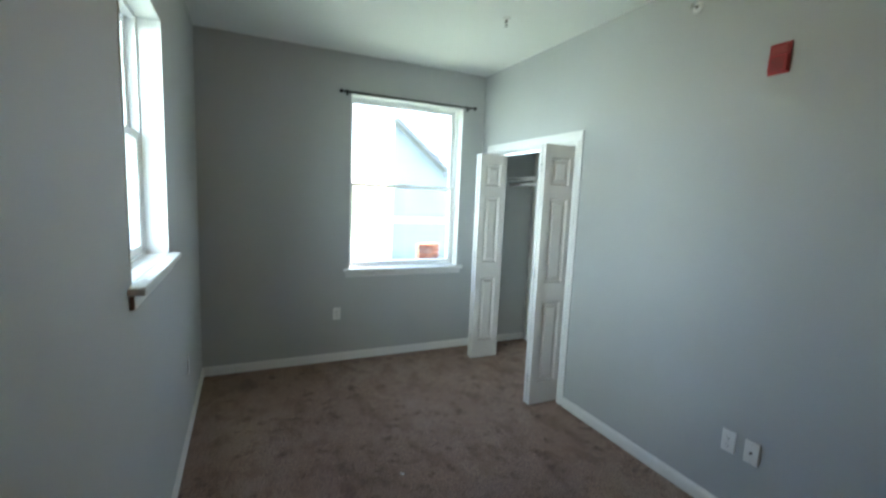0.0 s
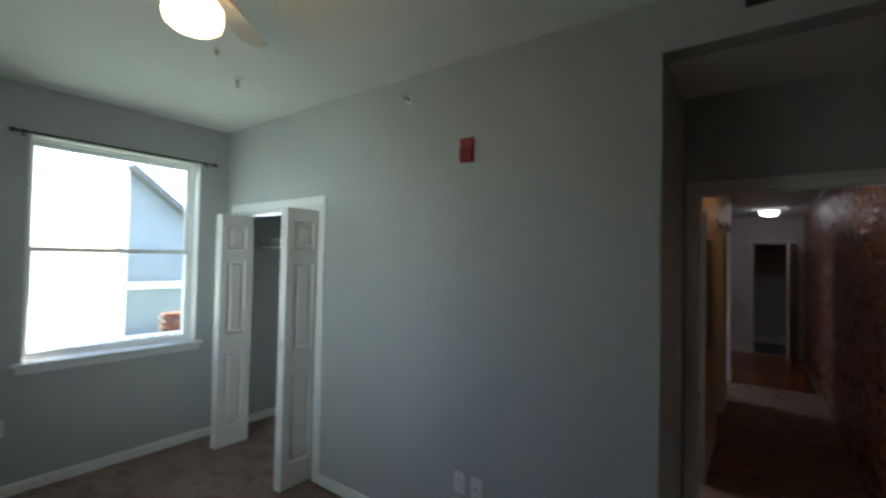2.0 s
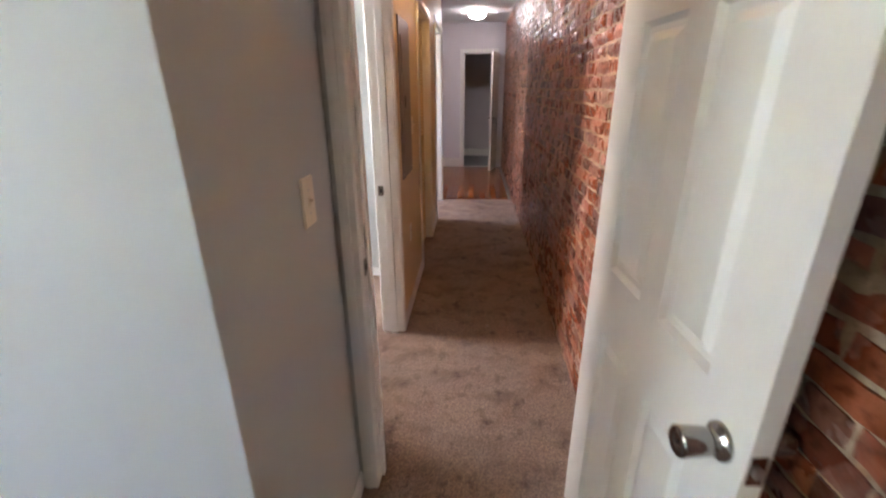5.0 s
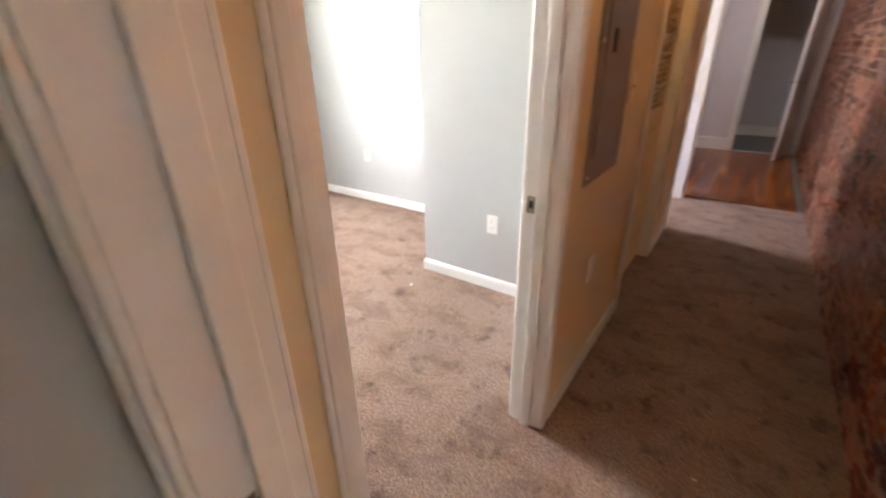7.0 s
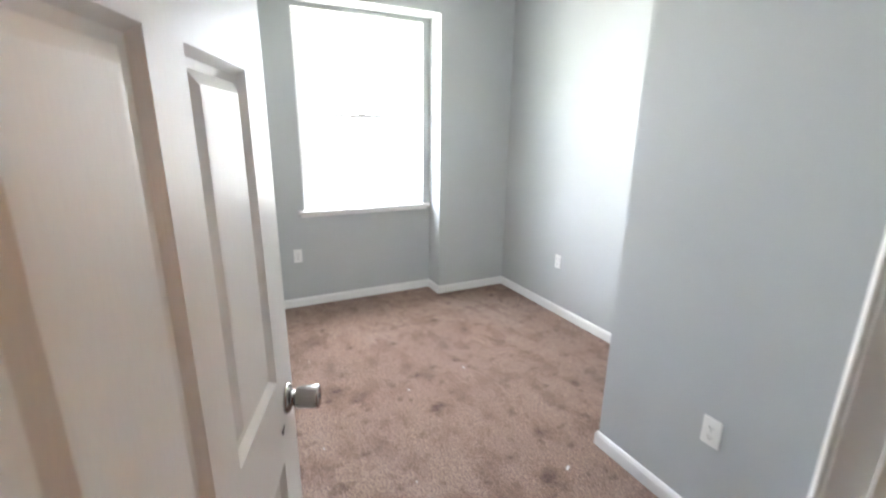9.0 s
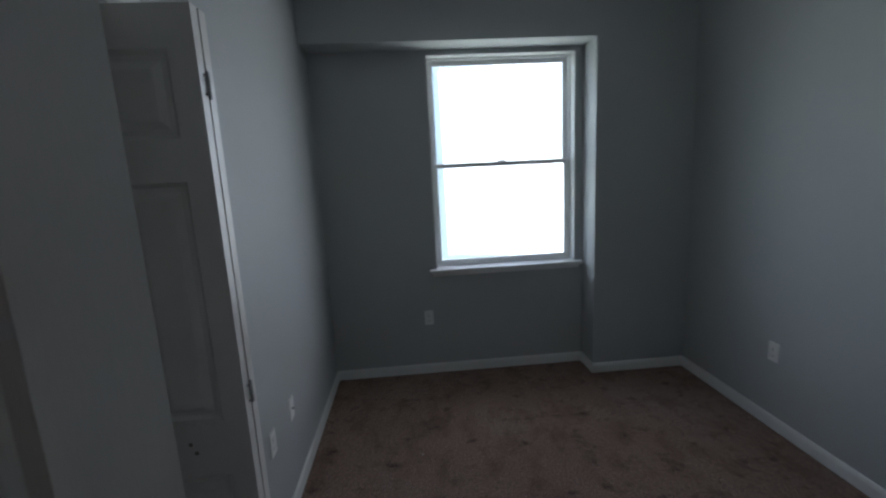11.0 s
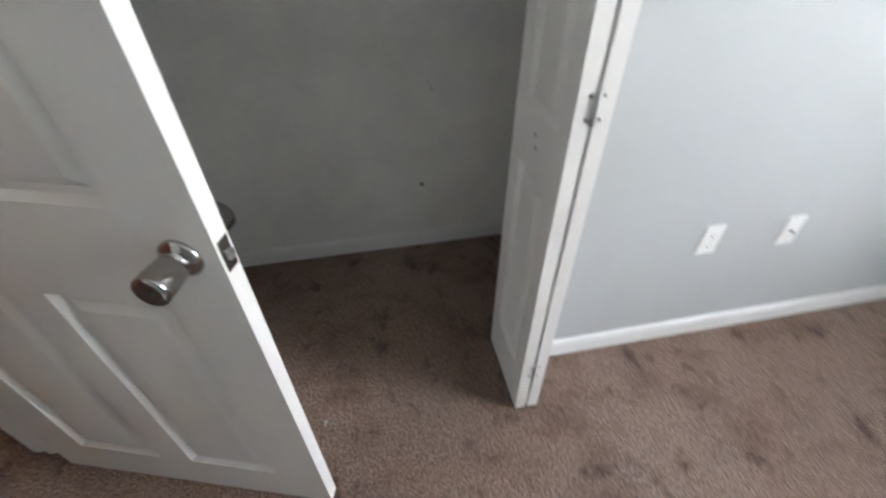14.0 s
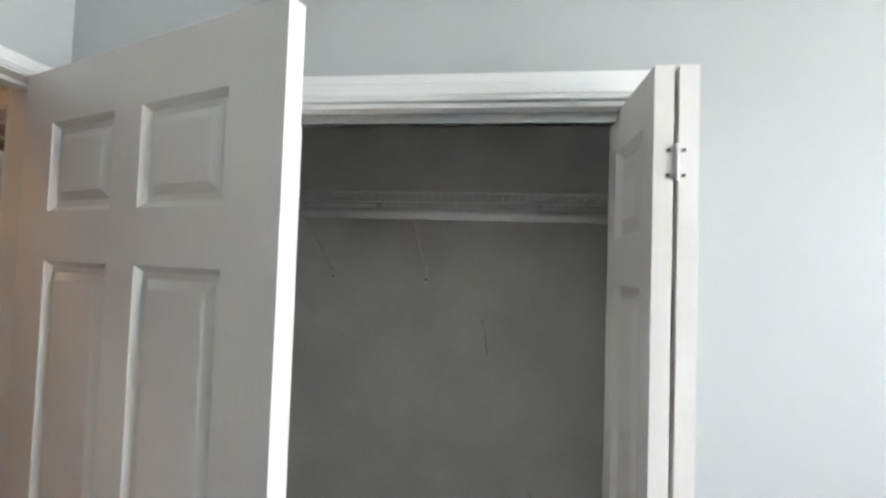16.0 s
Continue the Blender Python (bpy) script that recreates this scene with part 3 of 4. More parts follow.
def bifold(name, pivot, fold, guide, label, group, vee=False):
    """Two hinged closet leaves folded open: from the pivot out to the fold, and back to the guide; vee: meeting at the fold."""
    root = thing(name, pose(0, 0, 0), label, "closet door", group)
    first = None
    for p, q in ((pivot, fold), (guide, (fold[0] - 0.036, fold[1]) if vee else (fold[0] + guide[0] - pivot[0], fold[1]))):
        width = (Vector(q) - Vector(p)).length
        bm = bmesh.new()
        add_box(bm, 0, 0.062, -0.0165, 0.0165, 0, 1.975)
        add_box(bm, width - 0.062, width, -0.0165, 0.0165, 0, 1.975)
        zs = [0.0] + [z for r in LEAFROWS for z in r] + [1.975]
        for a, b in zip(zs[::2], zs[1::2]):
            add_box(bm, 0.062, width - 0.062, -0.0165, 0.0165, a, b)
        bmesh.ops.remove_doubles(bm, verts=bm.verts[:], dist=1e-5)
        leaf = part("leaf", bm, DOORPAINT, root)
        leaf.matrix_basis = along(p, q)
        for a, b in LEAFROWS:
            part("panel", panel_bm(0.062, width - 0.062, a, b, 0.033), DOORPAINT, leaf)
        first = first or leaf
        if p == guide and not vee:
            for dx, dz in ((-0.008, 0.898), (0.004, 0.872)):
                part("knob_hole", lathe([(0.006, -0.0172), (0.005, -0.0165)], 12, "y", (width / 2 + dx, 0, dz)), PANELGREY, leaf, "empty knob hole with a dark smudge")
    mx, my = fold[0] + (-0.018 if vee else (guide[0] - pivot[0]) / 2), fold[1]
    out = 1 if fold[1] > pivot[1] else -1
    for z in (0.215, 1.03, 1.815):
        hg = smooth(part("hinge", lathe([(0.003, z - 0.032), (0.0042, z - 0.03), (0.0042, z + 0.03), (0.003, z + 0.032)], 10, "z", (mx, my + out * 0.004, 0)), STEEL, root, "bright steel hinge"))
        for dz in (-0.022, 0.022):
            part("hinge_leaf", box(mx - 0.017, mx + 0.017, my + out * 0.0002 - 0.001, my + out * 0.0002 + 0.001, z + dz - 0.004, z + dz + 0.004, bevel=0.0008, segments=1), STEEL, hg)
            for sx in (-0.013, 0.013):
                part("screw", lathe([(0.0032, my + out * 0.0012), (0.0026, my + out * 0.0026)], 8, "y", (mx + sx, 0, z + dz)), BRONZE, hg)
    return root


# ---- windows ----
def window(name, axis, outer, opening, sash_split, label, inner_face, in_sign):
    """A vinyl double-hung window in a wall opening; outer: the frame's place across the wall."""
    a0, a1, z0, z1 = opening
    root = thing(name, pose(0, 0, 0), label, "window", kind="structure")

    def put(part_name, c0, c1, u0, u1, w0, w1, material=VINYL, parent=root, bevel=0.003, text=""):
        c0, c1 = sorted((c0, c1))
        s = (c0, c1, u0, u1, w0, w1) if axis == "x" else (u0, u1, c0, c1, w0, w1)
        return part(part_name, box(*s, bevel=bevel, segments=1), material, parent, text)

    i = in_sign
    f = 0.02
    put("window_frame", outer, outer + i * 0.085, a0, a0 + f, z0, z1)
    put("window_frame", outer, outer + i * 0.085, a1 - f, a1, z0, z1)
    put("window_frame", outer, outer + i * 0.085, a0 + f, a1 - f, z1 - f, z1)
    put("window_frame", outer, outer + i * 0.085, a0 + f, a1 - f, z0, z0 + f)
    r = 0.034
    for k, (w0, w1, d) in enumerate(((sash_split - r / 2, z1 - f, 0.012), (z0 + f, sash_split + r / 2, 0.046))):
        c0, c1 = outer + i * d, outer + i * (d + 0.03)
        b0, b1 = a0 + f, a1 - f
        sash = put("sash", c0, c1, b0, b0 + r, w0, w1)
        put("sash_rail", c0, c1, b1 - r, b1, w0, w1, parent=sash)
        put("sash_rail", c0, c1, b0 + r, b1 - r, w0, w0 + r, parent=sash)
        put("sash_rail", c0, c1, b0 + r, b1 - r, w1 - r, w1, parent=sash)
        g = outer + i * (d + 0.015)
        pane = put("pane", g - 0.002, g + 0.002, b0 + r, b1 - r, w0 + r, w1 - r, GLASS, root, 0, "clear glass pane")
        pane.visible_shadow = False
    mid = (a0 + a1) / 2
    lock = put("sash_lock", outer + i * 0.076, outer + i * 0.095, mid - 0.03, mid + 0.03, sash_split + 0.012, sash_split + 0.028)
    return root


window("window_1", "x", AX - 0.19, (-1.36, -0.24, 0.87, 2.45), 1.655, "white vinyl double-hung window with daylight behind", AX, 1)
window("window_2", "y", AY - 0.175, (-3.17, -2.40, 1.24, 2.33), 1.80, "narrow white vinyl double-hung window", AY, 1)
window("window_3", "x", BX - 0.16, (1.69, 2.79, 0.845, 2.415), 1.63, "white vinyl double-hung window glaring with daylight", BX, 1)


def reveal(name, axis, c0, c1, a0, a1, z0, z1):
    """Painted lining boards inside a window opening."""
    root = thing(name, pose(0, 0, 0), "white painted window reveal boards", "trim", kind="structure")
    for n, (u0, u1, w0, w1) in (("reveal_side", (a0 + 0.0005, a0 + 0.008, z0, z1)), ("reveal_side", (a1 - 0.008, a1 - 0.0005, z0, z1)), ("reveal_head", (a0 + 0.008, a1 - 0.008, z1 - 0.008, z1 - 0.0005))):
        s = (c0, c1, u0, u1, w0, w1) if axis == "x" else (u0, u1, c0, c1, w0, w1)
        part(n, box(*s), TRIM, root)
    return root


reveal("window_reveal", "x", AX - 0.105, AX + 0.004, -1.36, -0.24, 0.87, 2.45)
reveal("window_reveal", "y", AY - 0.09, AY + 0.003, -3.17, -2.40, 1.24, 2.33)
reveal("window_reveal", "x", BX - 0.075, BX + 0.003, 1.69, 2.79, 0.845, 2.415)


def sill(name, axis, inner, out, a0, a1, top, depth_in, apron, label):
    root = thing(name, pose(0, 0, 0), label, "window sill", kind="structure")

    def put(n, d0, d1, u0, u1, w0, w1, bevel):
        c0, c1 = sorted((inner + out * d0, inner + out * d1))
        s = (c0, c1, u0, u1, w0, w1) if axis == "x" else (u0, u1, c0, c1, w0, w1)
        part(n, box(*s, bevel=bevel), TRIM, root)

    put("stool", 0.0, 0.05, a0 - 0.05, a1 + 0.05, top - 0.022, top + 0.006, 0.007)
    put("stool_inner", -depth_in, 0.0, a0 + 0.001, a1 - 0.001, top, top + 0.006, 0.001)
    put("apron", 0.0005, 0.016, a0 - 0.03, a1 + 0.03, top - 0.022 - apron, top - 0.0225, 0.004)
    return root


sill("window_sill", "x", AX, 1, -1.36, -0.24, 0.87, 0.105, 0.05, "white painted window stool and apron")
sill("window_sill", "y", AY, 1, -3.17, -2.40, 1.24, 0.09, 0.05, "white painted window stool with chipped end")
chipped = bpy.data.objects["window_sill.001"]
part("chipped_end", box(-2.3705, -2.367, AY + 0.001, AY + 0.015, 1.170, 1.2165, bevel=0.001, segments=1), BAREWOOD, chipped, "bare brown wood where the paint has chipped")
sill("window_sill", "x", BX, 1, 1.69, 2.79, 0.845, 0.075, 0.03, "white painted window stool")


# ---- closet leaves and rails ----
bifold("bifold_door", (-4.335, 0.06), (-4.335, -0.225), (-4.287, 0.06), "white panelled bifold closet doors folded open", "bedroom closet doors")
bifold("bifold_door", (-3.289, 0.03), (-3.285, -0.262), (-3.329, 0.03), "white panelled bifold closet doors folded open", "bedroom closet doors")
bifold("bifold_door", (-2.514, 0.764), (-2.514, 1.056), (-2.472, 0.764), "white panelled bifold closet doors folded open", "second closet doors")
# Unseen second pair, added to block light in the gap beside the hinge.
bifold("bifold_door", (-1.385, 0.764), (-1.505, 1.022), (-1.66, 0.764), "white panelled bifold closet doors, unseen, folded behind the door", "second closet doors", vee=True)


def track(name, x0, x1, y, z):
    root = thing(name, pose(0, 0, 0), "grey metal bifold track under the closet head", "door track")
    part("channel", box(x0, x1, y - 0.011, y + 0.011, z - 0.003, z), STEEL, root)
    for s in (-1, 1):
        part("channel_lip", box(x0, x1, min(y + s * 0.011, y + s * 0.014), max(y + s * 0.011, y + s * 0.014), z - 0.024, z), STEEL, root)
    for x in (x0 + 0.05, x0 + 0.6, x1 - 0.35):
        part("pivot_block", box(x, x + 0.035, y - 0.01, y + 0.01, z - 0.018, z - 0.004, bevel=0.002), DARK, root)


track("closet_track", -4.448, -3.268, 0.05, 2.008)
track("closet_track", -2.533, -1.357, BY0 - 0.055, 1.988)


def wire_shelf(name, x0, x1, y_back, y_front, z, brackets, label):
    """Coated wire closet shelf with a front lip, braces and wall clips."""
    root = thing(name, pose(0, 0, 0), label, "closet shelf")
    s = 1 if y_front > y_back else -1
    for y, zz, r in ((y_back + s * 0.006, z, 0.003), (y_front, z, 0.0032), (y_front, z - 0.03, 0.0045), ((y_back + y_front) / 2, z - 0.004, 0.003)):
        smooth(part("rail", tube([(x0, y, zz), (x1, y, zz)], r), WIRE, root))
    n = int((x1 - x0) / 0.0254)
    bm = bmesh.new()
    for k in range(n):
        x = x0 + 0.012 + k * 0.0254
        add_box(bm, x - 0.0012, x + 0.0012, min(y_back + s * 0.004, y_front), max(y_back + s * 0.004, y_front), z + 0.0028, z + 0.0052)
        add_box(bm, x - 0.0012, x + 0.0012, y_front - 0.0009, y_front + 0.0009, z - 0.03, z + 0.003)
    tagged(part("wire_deck", bm, WIRE, root, "fine white cross wires"), kind="stuff")
    smooth(part("hang_rod", tube([(x0, y_front - s * 0.03, z - 0.068), (x1, y_front - s * 0.03, z - 0.068)], 0.0165, 14), WIRE, root, "white closet rod"))
    for x in brackets:
        br = part("bracket", boxes((x - 0.006, x + 0.006, y_back + s * 0.001 if s > 0 else y_back - 0.004, y_back + s * 0.004 if s > 0 else y_back - 0.001, z - 0.31, z - 0.24)), WIRE, root)
        smooth(part("brace", tube([(x, y_back + s * 0.006, z - 0.27), (x + 0.004, y_front - s * 0.03, z - 0.082)], 0.0038), WIRE, br))
        part("screw", lathe([(0.005, y_back + s * 0.0045), (0.004, y_back + s * 0.008)], 10, "y", (x, 0, z - 0.295)), DARK, br)
    k = 0
    for x in [x0 + 0.08 + 0.32 * i for i in range(int((x1 - x0) / 0.32) + 1)]:
        part("wall_clip", box(x - 0.009, x + 0.009, min(y_back, y_back + s * 0.012), max(y_back, y_back + s * 0.012), z - 0.012, z + 0.012, bevel=0.002, segments=1), STEEL if k % 2 else WIRE, root)
        k += 1
    return root


wire_shelf("wire_shelf", -2.755, -1.195, 0.137, 0.46, 1.855, (-1.918, -1.533), "white wire closet shelf with rod and braces")
wire_shelf("wire_shelf", -4.65, -3.155, 0.659, 0.33, 1.80, (-4.2, -3.6), "white wire closet shelf with rod and braces")


# ---- lamps ----
def dome_lamp(name, place, radius, colour, strength, label):
    root = thing(name, pose(*place), label, "ceiling lamp")
    smooth(part("lamp_base", lathe([(radius * 0.95, -0.001), (radius * 0.98, -0.012), (radius * 0.9, -0.022), (radius * 0.5, -0.024)]), CREAM, root))
    shade = lathe([(radius * 0.86, -0.022), (radius * 0.88, -0.04), (radius * 0.78, -0.075), (radius * 0.5, -0.10), (radius * 0.12, -0.11), (0.004, -0.112)])
    sh = smooth(part("shade", shade, glow(name + "_glass", colour, strength), root, "glowing frosted glass dome"))
    smooth(part("finial", lathe([(0.006, -0.111), (0.009, -0.118), (0.004, -0.126)], 14), STEEL, sh))
    return root


dome_lamp("hall_ceiling_lamp", (-0.52, 6.8, HALL_Z), 0.15, WHITE, WHITE_GLOW, "lit white glass dome lamp on the hall ceiling")


def drum_lamp(place):
    """Flush drum lamp, its form made up, with a closed metal bottom, glowing sideways."""
    root = thing("warm_hall_lamp", pose(*place), "lit warm drum lamp flush on the hall ceiling", "ceiling lamp")
    smooth(part("lamp_base", lathe([(0.085, -0.001), (0.088, -0.012), (0.05, -0.018)]), CREAM, root))
    part("shade", lathe([(0.062, -0.016), (0.070, -0.03), (0.070, -0.125), (0.062, -0.135)], 30), glow("warm_lamp_glass", WARM, WARM_GLOW), root, "glowing amber glass drum")
    # Wide cap, added to keep the lamp's light off the hall floor.
    smooth(part("light_cutoff_cap", lathe([(0.104, -0.134), (0.106, -0.138), (0.07, -0.15), (0.01, -0.155)], 30), CREAM, root))
    return root


drum_lamp((-0.48, 2.15, HALL_Z))


def ceiling_fan(place):
    root = thing("ceiling_fan", pose(*place), "cream ceiling fan with four grey blades and a lit globe", "ceiling fan")
    smooth(part("motor_housing", lathe([(0.085, -0.001), (0.112, -0.012), (0.114, -0.035), (0.108, -0.06), (0.10, -0.075), (0.098, -0.092), (0.075, -0.104), (0.05, -0.108)], 36), CREAM, root))
    for k in range(3):
        z = -0.112 - 0.018 * k
        part("vent_ring", lathe([(0.058, z), (0.066, z - 0.003), (0.066, z - 0.010), (0.058, z - 0.013)], 30), CREAM, root)
    smooth(part("neck", lathe([(0.05, -0.105), (0.052, -0.20), (0.062, -0.225), (0.058, -0.235)], 26), CREAM, root))
    for k in range(4):
        a = radians(38 + 90 * k)
        turn = Matrix.Rotation(a, 4, "Z")
        bm = bmesh.new()
        add_box(bm, 0.055, 0.135, -0.014, 0.014, -0.156, -0.150)
        add_box(bm, 0.125, 0.155, -0.034, 0.034, -0.155, -0.150)
        add_box(bm, 0.15, 0.205, -0.042, -0.024, -0.154, -0.149)
        add_box(bm, 0.15, 0.205, 0.024, 0.042, -0.154, -0.149)
        bmesh.ops.bevel(bm, geom=bm.edges[:], offset=0.002, segments=1, affect="EDGES")
        iron = part("blade_iron", bm, CREAM, root)
        iron.matrix_basis = turn
        bm = bmesh.new()
        n = 10
        rows = []
        for i in range(n + 1):
            u = i / n
            x = 0.165 + 0.385 * u
            w = 0.052 + 0.016 * u
            if u > 0.85:
                w *= math.sqrt(max(0.03, 1 - ((u - 0.85) / 0.152) ** 2))
            rows.append([bm.verts.new((x, s * w, -0.146 + dz + s * w * 0.18)) for s in (-1, 1) for dz in (0, 0.006)])
        for p, q in zip(rows, rows[1:]):
            for i, j in ((0, 1), (1, 3), (3, 2), (2, 0)):
                bm.faces.new((p[i], p[j], q[j], q[i]))
        bm.faces.new((rows[0][0], rows[0][1], rows[0][3], rows[0][2]))
        bm.faces.new((rows[-1][0], rows[-1][2], rows[-1][3], rows[-1][1]))
        part("blade", bm, BLADE, root).matrix_basis = turn
    globe = lathe([(0.055, -0.240), (0.080, -0.250), (0.092, -0.270), (0.094, -0.310), (0.088, -0.335), (0.066, -0.352), (0.03, -0.358), (0.004, -0.359)], 36)
    smooth(part("globe", globe, glow("fan_globe_glass", (1.0, 0.66, 0.34), FAN_GLOW), root, "lit white opal glass globe"))
    chain = part("pull_chain", tube([(0.05, 0.045, -0.232), (0.112, 0.03, -0.27), (0.114, 0.03, -0.44)], 0.0012, 6), STEEL, root)
    smooth(part("pull_bead", lathe([(0.002, -0.44), (0.006, -0.448), (0.006, -0.456), (0.002, -0.464)], 12, "z", (0.114, 0.03, 0)), CREAM, chain))
    return root


ceiling_fan((-2.22, -1.35, AZ))


# ---- small fixtures ----
def on_wall(axis, face, out, u, z):
    """Pose whose x runs along the wall and whose -y points out of it."""
    if axis == "y":
        return pose(u, face, z, 0, 0, 0 if out < 0 else 180)
    return pose(face, u, z, 0, 0, 90 if out > 0 else -90)


def plate_bm(w=0.07, h=0.115, d=0.006):
    bm = box(-w / 2, w / 2, -d, -0.0003, -h / 2, h / 2)
    bmesh.ops.bevel(bm, geom=[e for e in bm.edges if min(v.co.y for v in e.verts) < -d + 1e-6], offset=0.003, segments=2, affect="EDGES")
    return bm


def outlet(m, label="white duplex wall outlet with a plain plate", group="wall outlets"):
    root = thing("wall_outlet", m, label, "outlet", group)
    part("cover_plate", plate_bm(), PLASTIC, root)
    for dz in (-0.02, 0.02):
        r = part("receptacle", box(-0.0165, 0.0165, -0.0082, -0.006, dz - 0.0135, dz + 0.0135, bevel=0.0012, segments=1), PLASTIC, root)
        for dx, hh in ((-0.0065, 0.0045), (0.0065, 0.0035)):
            part("slot", box(dx - 0.0011, dx + 0.0011, -0.0086, -0.0081, dz + 0.001 - hh, dz + 0.001 + hh), DARK, r)
        part("ground_hole", lathe([(0.0026, -0.0087), (0.0026, -0.0081)], 10, "y", (0, 0, dz - 0.0085)), DARK, r)
    part("screw", lathe([(0.003, -0.0072), (0.003, -0.006)], 10, "y"), STEEL, root)
    return root


def coax_plate(m):
    root = thing("cable_plate", m, "white cable jack plate with a metal stud", "outlet", "cable plates")
    part("cover_plate", plate_bm(), PLASTIC, root)
    part("jack", lathe([(0.0065, -0.006), (0.0065, -0.009), (0.0045, -0.009), (0.0045, -0.017)], 12, "y"), NICKEL, root)
    for dz in (-0.042, 0.042):
        part("screw", lathe([(0.003, -0.0072), (0.003, -0.006)], 10, "y", (0, 0, dz)), STEEL, root)
    return root


def switch(m, label, material=ALMOND, w=0.078, h=0.127):
    root = thing("light_switch", m, label, "light switch")
    part("cover_plate", plate_bm(w, h), material, root)
    part("toggle_frame", box(-0.006, 0.006, -0.0072, -0.006, -0.013, 0.013), CREAM, root)
    tog = box(-0.0045, 0.0045, -0.0175, -0.0065, 0.0, 0.009, bevel=0.0015, segments=1)
    part("toggle", tog, material, root)
    for dz in (-0.03, 0.03):
        part("screw", lathe([(0.003, -0.0072), (0.003, -0.006)], 10, "y", (0, 0, dz)), STEEL, root)
    return root


outlet(on_wall("y", 0.0, -1, -1.958, 0.405))
coax_plate(on_wall("y", 0.0, -1, -1.848, 0.404))
outlet(on_wall("x", AX, 1, -1.465, 0.455))
outlet(on_wall("y", AY, 1, -3.75, 0.45))
outlet(on_wall("x", BX, 1, 1.612, 0.462))
outlet(on_wall("y", PIER_Y, -1, -1.676, 0.432))
outlet(on_wall("y", BY0, 1, -3.107, 0.475))
coax_plate(on_wall("y", BY0, 1, -3.401, 0.468))
outlet(on_wall("y", BY1, -1, -3.577, 0.46))
outlet(on_wall("x", HALL_X, 1, 2.23, 0.53), "cream duplex wall outlet below the breaker panel")
switch(on_wall("x", ALC_X, 1, 0.443, 1.203), "almond toggle light switch beside the bedroom door")
switch(on_wall("x", HALL_X, 1, 2.47, 1.23), "cream toggle light switch in the hall", w=0.07, h=0.115)


def strike(m, label="worn nickel strike plate on a white jamb"):
    root = thing("strike_plate", m, label, "strike plate", "strike plates")
    bm = bmesh.new()
    for s in ((-0.014, -0.007), (0.007, 0.014)):
        add_box(bm, s[0], s[1], -0.0025, -0.0004, -0.028, 0.028)
    add_box(bm, -0.007, 0.007, -0.0025, -0.0004, 0.012, 0.028)
    add_box(bm, -0.007, 0.007, -0.0025, -0.0004, -0.028, -0.012)
    add_box(bm, 0.014, 0.022, -0.0035, -0.0014, -0.018, 0.018)
    part("plate", bm, NICKEL, root)
    part("latch_hole", box(-0.007, 0.007, -0.0012, -0.0004, -0.012, 0.012), DARK, root)
    for dz in (-0.02, 0.02):
        part("screw", lathe([(0.003, -0.0032), (0.003, -0.0025)], 10, "y", (0, 0, dz)), STEEL, root)


strike(pose(-0.883, 0.678, 0.925, 0, 0, 90) @ pose(0, 0, 0, 0, 0, 0))
strike(pose(-1.061, 1.788, 0.923, 0, 0, 0))


def breaker_panel(m, w, h):
    root = thing("breaker_panel", m, "grey steel breaker panel set flush in the wall", "breaker panel")
    part("cover", box(-w / 2, w / 2, -0.009, -0.0005, -h / 2, h / 2, bevel=0.002, segments=1), PANELGREY, root)
    d = part("panel_door", box(-w / 2 + 0.05, w / 2 - 0.05, -0.014, -0.0085, -h / 2 + 0.09, h / 2 - 0.09, bevel=0.003), PANELGREY, root)
    part("latch", box(-0.085, -0.055, -0.019, -0.0135, -0.035, 0.035, bevel=0.003), BLACK, d, "black slide latch")
    for dx in (-w / 2 + 0.02, w / 2 - 0.02):
        for dz in (-h / 2 + 0.03, 0.0, h / 2 - 0.03):
            part("screw", lathe([(0.006, -0.012), (0.006, -0.009)], 10, "y", (dx, 0, dz)), STEEL, root)
    return root


breaker_panel(on_wall("x", HALL_X, 1, 2.172, 1.395), 0.39, 0.90)


def alarm(m):
    root = thing("fire_alarm", m, "red fire alarm strobe high on the wall", "fire alarm")
    part("base_plate", box(-0.044, 0.044, -0.012, -0.0005, -0.068, 0.068, bevel=0.003), RED, root)
    part("horn", box(-0.04, 0.04, -0.024, -0.0115, -0.06, 0.012, bevel=0.005), RED, root)
    part("lens", box(-0.032, 0.032, -0.02, -0.0115, 0.02, 0.055, bevel=0.004), plain("strobe_lens", (0.36, 0.05, 0.05), 0.35), root, "clear strobe lens")
    for k in range(5):
        z = -0.052 + 0.012 * k
        part("grille_slot", box(-0.028, 0.028, -0.0246, -0.0238, z, z + 0.004), DARK, root)
    return root


alarm(on_wall("y", 0.0, -1, -1.95, 2.263))


def sprinkler(m, label):
    """Sprinkler head pointing along -y."""
    root = thing("sprinkler_head", m, label, "sprinkler", "sprinkler heads")
    smooth(part("escutcheon", lathe([(0.030, -0.0005), (0.029, -0.005), (0.016, -0.009), (0.012, -0.010)], 24, "y"), PLASTIC, root))
    part("body", lathe([(0.010, -0.009), (0.010, -0.022), (0.007, -0.026)], 12, "y"), NICKEL, root)
    for s in (-1, 1):
        part("arm", tube([(s * 0.008, -0.022, 0), (s * 0.012, -0.035, 0), (0, -0.052, 0)], 0.002, 6), NICKEL, root)
    part("deflector", lathe([(0.004, -0.050), (0.013, -0.052), (0.013, -0.0535), (0.003, -0.055)], 16, "y"), NICKEL, root)


sprinkler(on_wall("y", 0.0, -1, -2.387, 2.64), "white sidewall sprinkler head near the ceiling")
